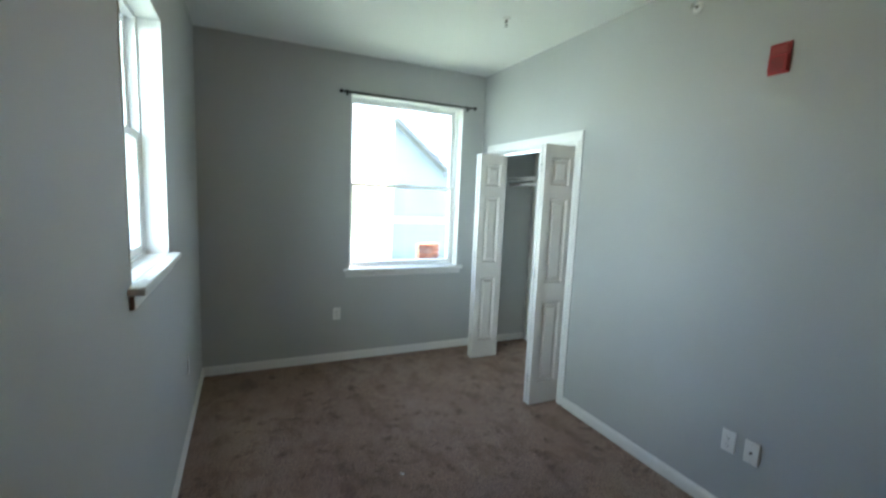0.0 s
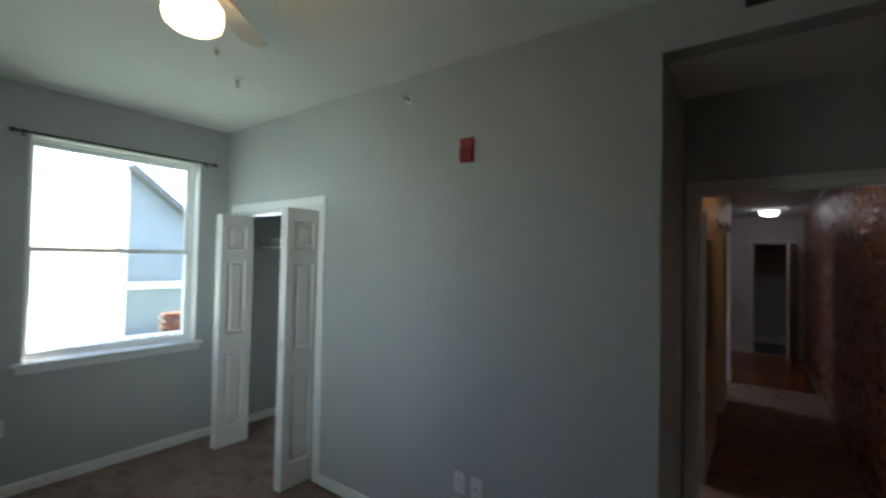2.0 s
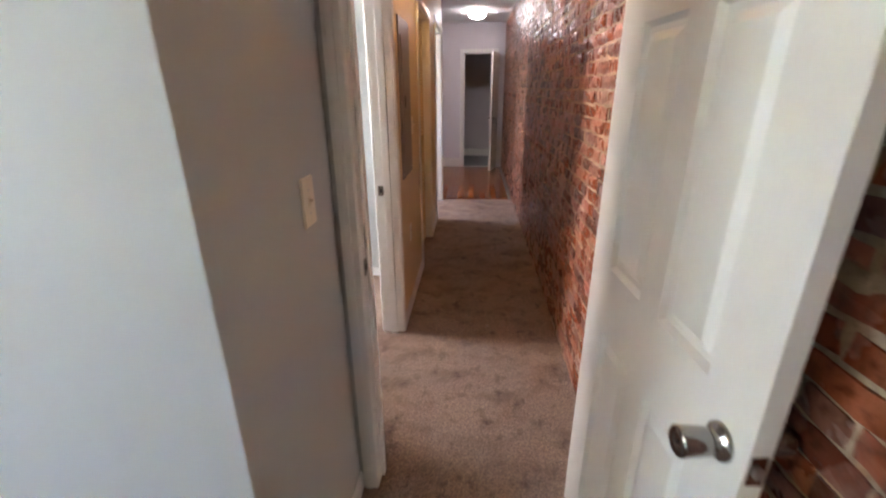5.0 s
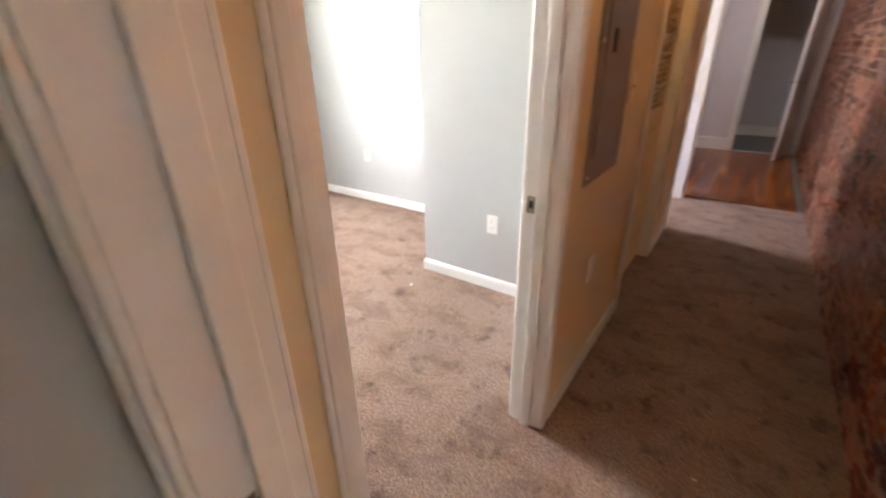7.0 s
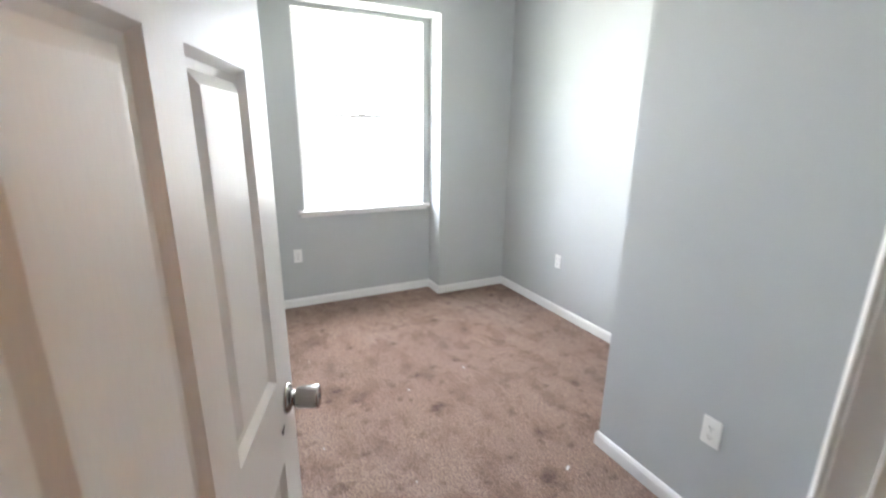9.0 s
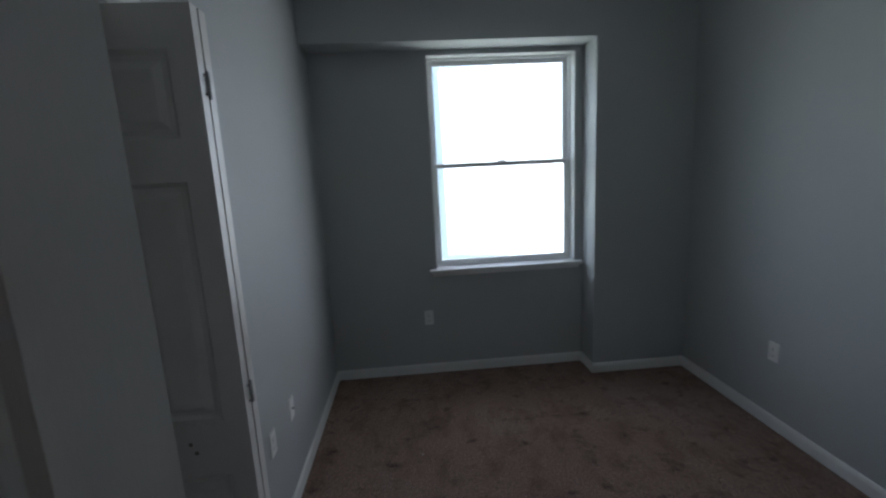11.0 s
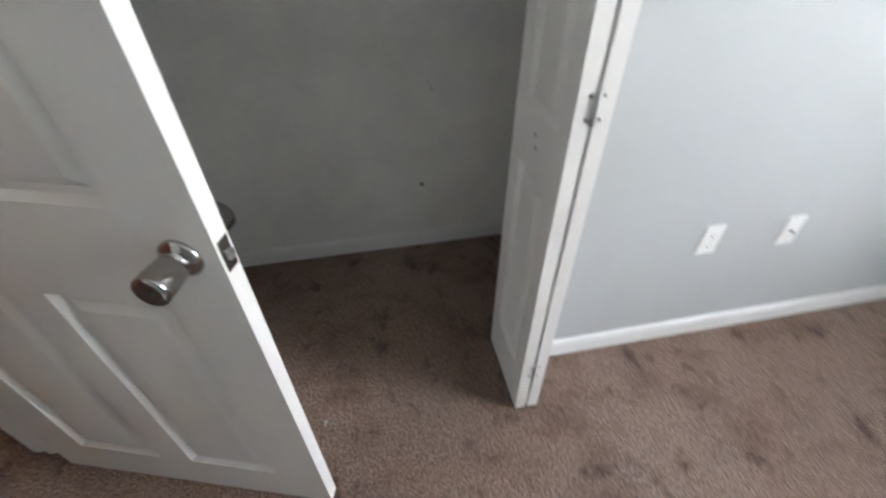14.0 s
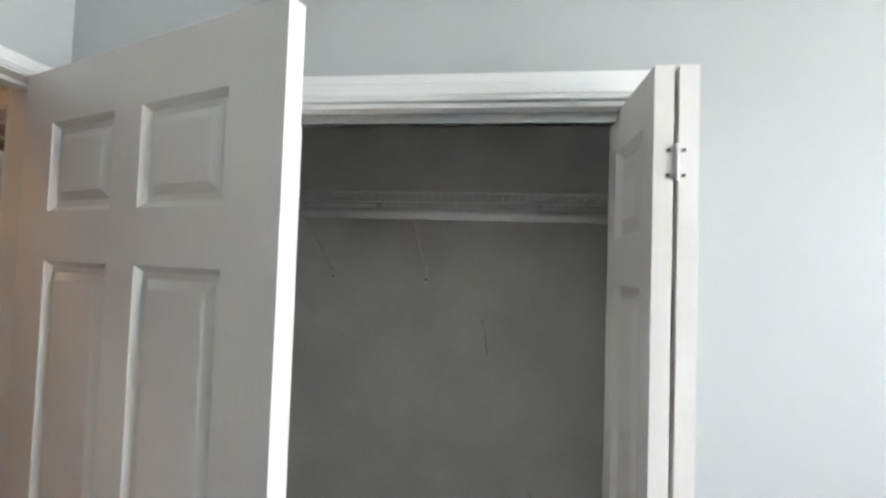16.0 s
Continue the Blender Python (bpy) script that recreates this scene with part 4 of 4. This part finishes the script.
sprinkler(on_wall("y", AY, 1, -3.34, 2.527), "white sidewall sprinkler head near the ceiling")
sprinkler(pose(-3.345, -0.607, AZ, 90, 0, 0), "pendant sprinkler head on the ceiling")


def smoke_detector(place):
    root = thing("smoke_detector", pose(*place), "white round smoke detector on the ceiling", "smoke detector")
    smooth(part("mount", lathe([(0.072, -0.0005), (0.072, -0.010), (0.066, -0.014)], 32), PLASTIC, root))
    smooth(part("cover", lathe([(0.064, -0.012), (0.066, -0.022), (0.060, -0.036), (0.045, -0.046), (0.015, -0.049), (0.003, -0.049)], 32), PLASTIC, root))
    for k in range(16):
        a = 2 * math.pi * k / 16
        s = part("vent_slot", box(0.058, 0.0655, -0.006, 0.006, -0.033, -0.024), DARK, root)
        s.matrix_basis = Matrix.Rotation(a, 4, "Z")
    part("test_button", lathe([(0.010, -0.048), (0.010, -0.051), (0.008, -0.052)], 14, "z", (0.02, 0, 0)), PLASTIC, root)


smoke_detector((-1.553, -0.51, AZ))


def curtain_rod():
    root = thing("curtain_rod", pose(0, 0, 0), "thin black curtain rod above the window", "curtain rod")
    x = AX + 0.055
    smooth(part("rod", tube([(x, -1.44, 2.447), (x, -0.155, 2.452)], 0.0075, 12), BLACK, root))
    for y, z, s in ((-1.44, 2.447, -1), (-0.155, 2.452, 1)):
        smooth(part("finial", lathe([(0.007, 0), (0.015, s * 0.006), (0.017, s * 0.018), (0.012, s * 0.03), (0.004, s * 0.034)], 16, "y", (x, y, z)), BLACK, root))
    for y in (-1.395, -0.20):
        b = part("bracket", box(AX + 0.0005, AX + 0.006, y - 0.009, y + 0.009, 2.425, 2.475, bevel=0.001, segments=1), BLACK, root)
        part("bracket_arm", box(AX + 0.005, x + 0.002, y - 0.004, y + 0.004, 2.436, 2.442), BLACK, b)


curtain_rod()


# ---- hall doors ----
def louver_door(m, w, h):
    root = thing("louver_door", m, "cream louvered hall closet door, shut", "louver door")
    st = 0.075
    part("door_frame", boxes((0, st, -0.017, 0.017, 0, h), (w - st, w, -0.017, 0.017, 0, h), (st, w - st, -0.017, 0.017, 0, 0.2), (st, w - st, -0.017, 0.017, h - 0.1, h), (st, w - st, -0.017, 0.017, 0.94, 1.04)), HALLPAINT_LAMPGOLD, root)
    part("lower_panel", panel_bm(st, w - st, 0.2, 0.94, 0.034), HALLPAINT_LAMPGOLD, root)
    z = 1.05
    while z < h - 0.11:
        s = part("slat", box(st, w - st, -0.02, 0.02, -0.0035, 0.0035, bevel=0.001, segments=1), HALLPAINT_LAMPGOLD, root)
        s.matrix_basis = Matrix.Translation((0, 0, z + 0.012)) @ Matrix.Rotation(radians(-42), 4, "X")
        z += 0.032
    smooth(part("knob", lathe([(0.008, -0.017), (0.007, -0.03), (0.015, -0.036), (0.016, -0.044), (0.008, -0.049)], 16, "y", (0.05, 0, 0.95)), STEEL, root))


louver_door(pose(-1.04, 2.892, 0.012, 0, 0, 90) @ pose(0, 0, 0), 0.776, 2.02)
jamb("louver_jamb", "x", BWALL + 0.001, HALL_X + 0.001, 2.88, 3.68, 2.05)

end_leaf = panel_door("door_3", along((-0.115, END_Y - 0.02), (-0.25, 7.47)), 0.52, 2.035, 0.035, 2, ROWS6,
                      "white panelled door standing open at the hall's end", "door", stile=0.09, mid=0.08)
part("lever_rose", lathe([(0.026, 0.0175), (0.026, 0.024), (0.02, 0.028)], 20, "y", (0.465, 0, 0.94)), NICKEL, end_leaf, "satin nickel rose")
part("lever", tube([(0.465, 0.026, 0.94), (0.465, 0.058, 0.94), (0.425, 0.062, 0.94), (0.355, 0.06, 0.94)], 0.008, 10), NICKEL, end_leaf, "satin nickel lever handle")
part("lever_rose", lathe([(0.026, -0.0175), (0.026, -0.024), (0.02, -0.028)], 20, "y", (0.465, 0, 0.94)), NICKEL, end_leaf, "satin nickel rose")
part("lever", tube([(0.465, -0.026, 0.94), (0.465, -0.058, 0.94), (0.425, -0.062, 0.94), (0.355, -0.06, 0.94)], 0.008, 10), NICKEL, end_leaf, "satin nickel lever handle")
for z in (0.25, 1.0, 1.8):
    part("hinge", box(-0.002, 0.0, -0.016, 0.016, z - 0.045, z + 0.045), BLACK, end_leaf, "dark hinge")

# white conduit where brick meets the hall ceiling
structure(smooth(part("trim", tube([(-0.014, DOOR_Y + 0.115, HALL_Z - 0.014), (-0.016, 3.2, HALL_Z - 0.015), (-0.014, END_Y - 0.002, HALL_Z - 0.014)], 0.013, 10), TRIM)), "white rounded trim between brick and ceiling", "trim")


# ---- scraps on the carpet ----
def scrap(x, y, turn, size):
    bm = bmesh.new()
    n = 4
    a = [bm.verts.new((size * (i / n - 0.5), -size * 0.16 * (1 + 0.4 * math.sin(i * 2.1)), 0.004 + 0.003 * math.sin(i * 1.7))) for i in range(n + 1)]
    b = [bm.verts.new((size * (i / n - 0.5), size * 0.16 * (1 + 0.3 * math.cos(i * 1.3)), 0.005 + 0.002 * math.cos(i * 2.3))) for i in range(n + 1)]
    for i in range(n):
        bm.faces.new((a[i], a[i + 1], b[i + 1], b[i]))
    bmesh.ops.solidify(bm, geom=bm.faces[:], thickness=0.0012)
    ob = part("paper_scrap", bm, PLASTIC)
    ob.matrix_world = pose(x, y, 0, 0, 0, turn)
    tagged(ob, "tiny white paper scrap lying on the carpet", "scrap", "scraps on the carpet")


for x, y, turn, size in ((-2.849, -1.432, 60, 0.026), (-2.733, 1.422, 40, 0.014), (-3.018, 1.984, 15, 0.016), (-3.104, 2.406, 0, 0.02), (-1.84, 0.983, 80, 0.018), (-2.12, 2.415, 120, 0.03), (-0.428, 1.882, 10, 0.018), (-3.6, 1.5, 35, 0.012), (-2.35, 1.75, 100, 0.01)):
    scrap(x, y, turn, size)

# screw hole left in the closet wall
anchor = thing("wall_anchor", on_wall("y", 0.136, 1, -2.298, 0.332), "dark screw anchor in the scuffed closet wall", "wall anchor")
part("anchor_sleeve", lathe([(0.008, -0.0005), (0.008, -0.004), (0.004, -0.006)], 14, "y"), DARK, anchor)


# pale scratches on the closet wall
for x0, z0, x1, z1 in ((-2.145, 1.411, -2.169, 1.272), (-2.335, 0.775, -2.352, 0.735)):
    mark = smooth(part("wall_scratch", tube([(x0, 0.1365, z0), ((x0 + x1) / 2 - 0.004, 0.1365, (z0 + z1) / 2), (x1, 0.1365, z1)], 0.0011, 6), PANELGREY))
    tagged(mark, "thin grey scratch on the closet back wall", "scratch", "scratches on the closet wall")


# ---- supply vent over the recess ----
vent = thing("wall_vent", pose(-0.665, 0.0, 2.645), "dark metal air vent high on the grey wall", "air vent")
part("backing", box(0.004, 0.351, -0.003, -0.0005, 0.003, 0.087), DARK, vent)
for x0, x1, z0, z1 in ((0.0, 0.355, 0.0, 0.012), (0.0, 0.355, 0.078, 0.09), (0.0, 0.012, 0.012, 0.078), (0.343, 0.355, 0.012, 0.078)):
    part("frame", box(x0, x1, -0.010, -0.0032, z0, z1, bevel=0.002, segments=1), BLACK, vent)
for k in range(6):
    slat = part("slat", box(0.012, 0.343, -0.005, 0.005, -0.0008, 0.0008), BLACK, vent)
    slat.matrix_basis = Matrix.Translation((0, -0.0085, 0.018 + 0.0108 * k)) @ Matrix.Rotation(radians(40), 4, "X")


# ---- outdoors ----
GRASS = plain("lawn", (0.33, 0.40, 0.26), 0.9, vary=0.4, fine=30, coarse=0.5, bump=0.5, dist=0.03)
SIDING = plain("pale_siding", (0.74, 0.75, 0.75), 0.55, vary=0.06, fine=20, stretch=(1, 1, 8))
SLATE = plain("grey_blue_siding", (0.22, 0.245, 0.275), 0.6, vary=0.08, fine=20)
ROOF = plain("roof_shingle", (0.12, 0.12, 0.13), 0.85, vary=0.25, fine=25, bump=0.4)
WOODPOLE = plain("weathered_pole", (0.30, 0.27, 0.24), 0.85, vary=0.2, stretch=(6, 6, 0.6))
DARKGLASS = plain("dark_pane", (0.05, 0.06, 0.07), 0.08)
GZ = -0.75
bm = bmesh.new()
bmesh.ops.create_grid(bm, x_segments=40, y_segments=40, size=400)
for v in bm.verts:
    v.co.z = GZ
tagged(part("ground", bm, GRASS), "dry pale green lawn round the house", "ground", kind="structure")


def lap_wall(root, name, x, y0, y1, z0, z1, material, slope=None, step=0.125):
    """A board-sided wall facing +x; slope: (y, z, y, z), the raking edge that cuts the boards off."""
    body = part(name, box(x - 0.2, x - 0.02, y0, y1, z0, min(z1, slope[3] if slope else z1)), material, root)
    z = z0
    while z < z1 - 0.01:
        e = y1
        if slope:
            ya, za, yb, zb = slope
            if z + step > zb:
                e = min(y1, yb + (ya - yb) * (z + step - zb) / (za - zb))
        if e - y0 > 0.1:
            bm = bmesh.new()
            v = [bm.verts.new(p) for p in ((x, y0, z), (x, e, z), (x - 0.014, e, z + step), (x - 0.014, y0, z + step), (x - 0.02, y0, z), (x - 0.02, e, z))]
            bm.faces.new((v[0], v[1], v[2], v[3]))
            bm.faces.new((v[0], v[4], v[5], v[1]))
            part("siding_board", bm, material, body)
        z += step
    return body


def house_window(root, x, y, z, w, h):
    fr = part("window", boxes((x, x + 0.05, y - w / 2 - 0.09, y - w / 2, z - 0.09, z + h + 0.09), (x, x + 0.05, y + w / 2, y + w / 2 + 0.09, z - 0.09, z + h + 0.09), (x, x + 0.05, y - w / 2, y + w / 2, z + h, z + h + 0.09), (x, x + 0.05, y - w / 2, y + w / 2, z - 0.09, z), (x, x + 0.04, y - w / 2, y + w / 2, z + h / 2 - 0.03, z + h / 2 + 0.03)), VINYL, root)
    part("pane", box(x, x + 0.012, y - w / 2, y + w / 2, z, z + h), DARKGLASS, fr, "dark window pane")


# neighbour seen from the second bedroom
nb = thing("neighbour_house", pose(0, 0, GZ), "pale lap-sided neighbour house with a low gable", "house")
nb_z = -GZ
lap_wall(nb, "wall", -8.6, 2.0, 3.15, 0.0, 4.6, SIDING, slope=(1.7, 4.6, 3.15, 2.55))
part("corner_board", box(-8.66, -8.56, 3.15, 3.30, 0.0, 2.75, bevel=0.004, segments=1), VINYL, nb)
rk = part("rake_board", box(-8.62, -8.5, 0.0, 2.7, 0.0, 0.16), VINYL, nb)
rk.matrix_basis = Matrix.Translation((0, 3.32, 2.5)) @ Matrix.Rotation(radians(180 - 54.5), 4, "X") @ Matrix.Translation((0, 0, -0.08))
lap_wall(nb, "back_wall", -10.2, 3.15, 9.0, 0.0, 2.9, SIDING)
house_window(nb, -10.2, 4.25, 1.95, 0.45, 0.55)
part("roof", box(-12.5, -9.9, 3.1, 9.2, 2.9, 3.05), ROOF, nb)

# across the yard, seen from the first bedroom
yard = thing("yard_house", pose(0, 0, GZ), "grey-blue gabled house across the yard with white trim", "house")
lap_wall(yard, "wall", -15.0, 2.35, 9.5, 0.0, 4.7, SLATE, slope=(2.5, 4.7, 4.6, 3.0), step=0.125)
part("band_board", box(-15.0, -14.9, 2.3, 9.6, 1.35, 1.55, bevel=0.01, segments=1), VINYL, yard)
part("band_board", box(-15.0, -14.92, 4.5, 9.6, 3.0, 3.1, bevel=0.01, segments=1), VINYL, yard)
part("corner_board", box(-15.02, -14.9, 2.2, 2.38, 0.0, 4.8, bevel=0.01, segments=1), VINYL, yard)
rake = part("roof", box(-15.25, -14.6, 0.0, 2.9, 0.0, 0.14), ROOF, yard)
rake.matrix_basis = Matrix.Translation((0, 2.3, 4.76)) @ Matrix.Rotation(radians(-39), 4, "X")
part("roof", box(-15.25, -14.6, 4.5, 9.9, 3.1, 3.25), ROOF, yard)

fence = thing("yard_railing", pose(0, 0, GZ), "low white picket railing across the yard", "railing")
for z in (0.08, 0.46):
    part("rail", box(-12.03, -11.97, -3.0, 7.5, z, z + 0.06, bevel=0.006, segments=1), VINYL, fence)
for k in range(36):
    part("picket", box(-12.015, -11.985, -3.0 + 0.3 * k, -2.92 + 0.3 * k, 0.0, 0.5, bevel=0.004, segments=1), VINYL, fence)

pier = thing("brick_pier", pose(-12.6, 2.72, GZ), "low stack of red brick in the yard", "brick pier")
for r in range(12):
    for k in range(3):
        part("brick", box(-0.15, 0.15, -0.315 + 0.21 * k + (0.05 if r % 2 else 0), -0.115 + 0.21 * k + (0.05 if r % 2 else 0), r * 0.075, r * 0.075 + 0.065, bevel=0.004, segments=1), BRICK, pier)

pole = thing("utility_pole", pose(-20.0, 6.2, GZ), "weathered wooden utility pole with wires", "utility pole")
smooth(part("pole", lathe([(0.15, 0), (0.10, 9.0)], 14), WOODPOLE, pole))
part("crossarm", box(-0.06, 0.06, -0.9, 0.9, 7.8, 7.95, bevel=0.01, segments=1), WOODPOLE, pole)
for z, y0 in ((4.6, 0.0), (5.3, 0.0)):
    part("wire", tube([(2.0, -8 + 0.8 * k, z + 0.25 + 0.06 * k + 0.012 * (k - 12) ** 2) for k in range(26)], 0.018, 6), BLACK, pole)


# unseen leafy tree, placed to keep south-west sky out of the narrow window
BARK = plain("bark", (0.12, 0.09, 0.07), 0.9, vary=0.3, fine=25, bump=0.6, dist=0.01, stretch=(4, 4, 0.7))
LEAF = plain("tree_leaf", (0.10, 0.17, 0.06), 0.55, vary=0.35, fine=8, coarse=2.5)


def leafy_tree(place, height, spread, leaves, seed):
    """A tapered trunk, forking limbs and a loose crown of small folded leaves gathered in clumps."""
    r = random.Random(seed)
    root = thing("sky_block_tree", pose(*place), "leafy green tree, unseen, that blocks sky at the narrow window", "tree")
    smooth(part("trunk", lathe([(0.17, 0), (0.13, 0.3), (0.11, height * 0.35), (0.07, height * 0.62), (0.02, height * 0.9)], 14), BARK, root))
    tips = []
    for k in range(15):
        a, z = k * 2.4 + r.uniform(-0.3, 0.3), height * r.uniform(0.18, 0.75)
        reach = spread * r.uniform(0.45, 0.95) * (1.15 - 0.6 * z / height)
        mid = Vector((math.cos(a) * reach * 0.5, math.sin(a) * reach * 0.5, z + reach * 0.22))
        end = Vector((math.cos(a) * reach, math.sin(a) * reach, z + reach * 0.45))
        smooth(part("limb", tube([(0, 0, z), mid, end], 0.028, 7), BARK, root))
        tips += [end, mid, (mid + end) / 2]
    verts, faces = [], []
    for k in range(leaves):
        c = r.choice(tips)
        p = c + Vector((r.gauss(0, 0.30), r.gauss(0, 0.30), r.gauss(0.05, 0.24)))
        turn = Matrix.Rotation(r.uniform(0, 6.28), 3, "Z") @ Matrix.Rotation(r.uniform(-0.9, 0.9), 3, "X")
        w = r.uniform(0.045, 0.075)
        n = len(verts)
        for q in ((-1.2 * w, 0, 0), (0, -0.55 * w, 0.15 * w), (1.2 * w, 0, 0), (0, 0.55 * w, 0.15 * w)):
            verts.append(p + turn @ Vector(q))
        faces += [(n, n + 1, n + 2), (n, n + 2, n + 3)]
    me = bpy.data.meshes.new("crown")
    me.from_pydata(verts, [], faces)
    me.materials.append(LEAF)
    crown = new("crown", me)
    crown.parent = root
    return root


leafy_tree((-6.3, -5.0, GZ), 6.2, 2.5, 9000, 21)


# ---- brick wall pieces ----
def brick_mesh(k, length, height=0.050):
    """One rough brick: an uneven face with broken edges."""
    rng = random.Random(100 + k)
    me = bpy.data.meshes.new("brick")
    ny, nz = 4, 3
    verts, faces = [], []
    for j in range(nz):
        for i in range(ny):
            edge = i in (0, ny - 1) or j in (0, nz - 1)
            y = -length / 2 + length * i / (ny - 1) + rng.uniform(-1, 1) * (0.006 if edge else 0.012)
            z = -height / 2 + height * j / (nz - 1) + rng.uniform(-1, 1) * 0.0038
            x = rng.uniform(-0.0015, 0.0015) + (0.0035 if edge else 0.0)
            if rng.random() < 0.05:
                x += 0.008
            verts.append((x, y, z))
    back = len(verts)
    ring = [i for i in range(ny)] + [ny * j + ny - 1 for j in range(1, nz)] + [ny * (nz - 1) + i for i in range(ny - 2, -1, -1)] + [ny * j for j in range(nz - 2, 0, -1)]
    for i in ring:
        x, y, z = verts[i]
        verts.append((0.03, y, z))
    for j in range(nz - 1):
        for i in range(ny - 1):
            a = ny * j + i
            faces.append((a, a + ny, a + ny + 1, a + 1))
    n = len(ring)
    for k2 in range(n):
        faces.append((ring[k2], ring[(k2 + 1) % n], back + (k2 + 1) % n, back + k2))
    me.from_pydata(verts, [], faces)
    me.update()
    return me


COURSE, MODULE = 0.0605, 0.207
stretchers = [brick_mesh(k, 0.195) for k in range(14)]
headers = [brick_mesh(40 + k, 0.091) for k in range(6)]
for me in stretchers + headers:
    me.materials.append(BRICK)
east = bpy.data.objects["wall_east"]
rest_v, rest_f = [], []
rng = random.Random(7)
single = 0
for row in range(int(3.1 / COURSE)):
    z = 0.035 + row * COURSE
    head_row = row % 6 == 4
    step = MODULE / 2 if head_row else MODULE
    y = AY - 0.05 + (row % 2) * MODULE / 2 + rng.uniform(-0.02, 0.02)
    while y < 9.5:
        me = rng.choice(headers if head_row else stretchers)
        jut = rng.uniform(-0.002, 0.003) - (0.003 if rng.random() < 0.06 else 0)
        lift = rng.uniform(-0.003, 0.003)
        near = -0.95 < y < 1.75 and 0.55 < z < 1.95
        turn = rng.uniform(-0.012, 0.012)
        if near and single < 300:
            ob = new("brick", me)
            ob.parent = east
            ob.location, ob.rotation_euler = (jut, y, z + lift), (turn, 0, 0)
            single += 1
        else:
            n0 = len(rest_v)
            c, s = math.cos(turn), math.sin(turn)
            rest_v += [(v.co.x + jut, y + v.co.y * c - v.co.z * s, z + lift + v.co.y * s + v.co.z * c) for v in me.vertices]
            rest_f += [tuple(n0 + i for i in p.vertices) for p in me.polygons]
        y += step
rest = bpy.data.meshes.new("brick_course")
rest.from_pydata(rest_v, [], rest_f)
rest.materials.append(BRICKS)
courses = new("brick_course", rest)
courses.parent = east
tagged(courses, "old red brick courses with pale mortar", kind="stuff")

# uneven lime mortar pressed between the courses, smeared over some edges
ny, nz = 760, 150
bed_v = []
for j in range(nz + 1):
    for i in range(ny + 1):
        y, z = AY + (9.6 - AY) * i / ny, 3.1 * j / nz
        n = noise.noise((0, y * 16, z * 26)) * 0.5 + noise.noise((3, y * 45, z * 60)) * 0.35
        bed_v.append((0.0075 - 0.0085 * n, y, z))
bed_f = [(j * (ny + 1) + i, (j + 1) * (ny + 1) + i, (j + 1) * (ny + 1) + i + 1, j * (ny + 1) + i + 1) for j in range(nz) for i in range(ny)]
bed = bpy.data.meshes.new("mortar_bed")
bed.from_pydata(bed_v, [], bed_f)
bed.materials.append(MORTAR)
bed_ob = new("mortar_bed", bed)
bed_ob.parent = east
tagged(bed_ob, "pale uneven lime mortar", kind="stuff")

structure(part("threshold", box(-0.732, -0.198, END_Y + 0.001, END_Y + 0.03, -0.0215, 0.006, bevel=0.003, segments=1), TRIM), "pale threshold strip in the end doorway", "threshold")

# ---- varnished boards at the hall's end ----
end_floor = bpy.data.objects["end_floor"]
plank_me = bpy.data.meshes.new("plank")
bm = box(-0.0395, 0.0395, 0, 2.605, -0.02, 0.0, bevel=0.0015, segments=1)
bm.to_mesh(plank_me)
bm.free()
plank_me.materials.append(PLANK)
for k in range(41):
    ob = new("plank", plank_me)
    ob.parent = end_floor
    ob.location = (-3.30 + 0.0805 * k, 5.392, rng.uniform(-0.001, 0.0))
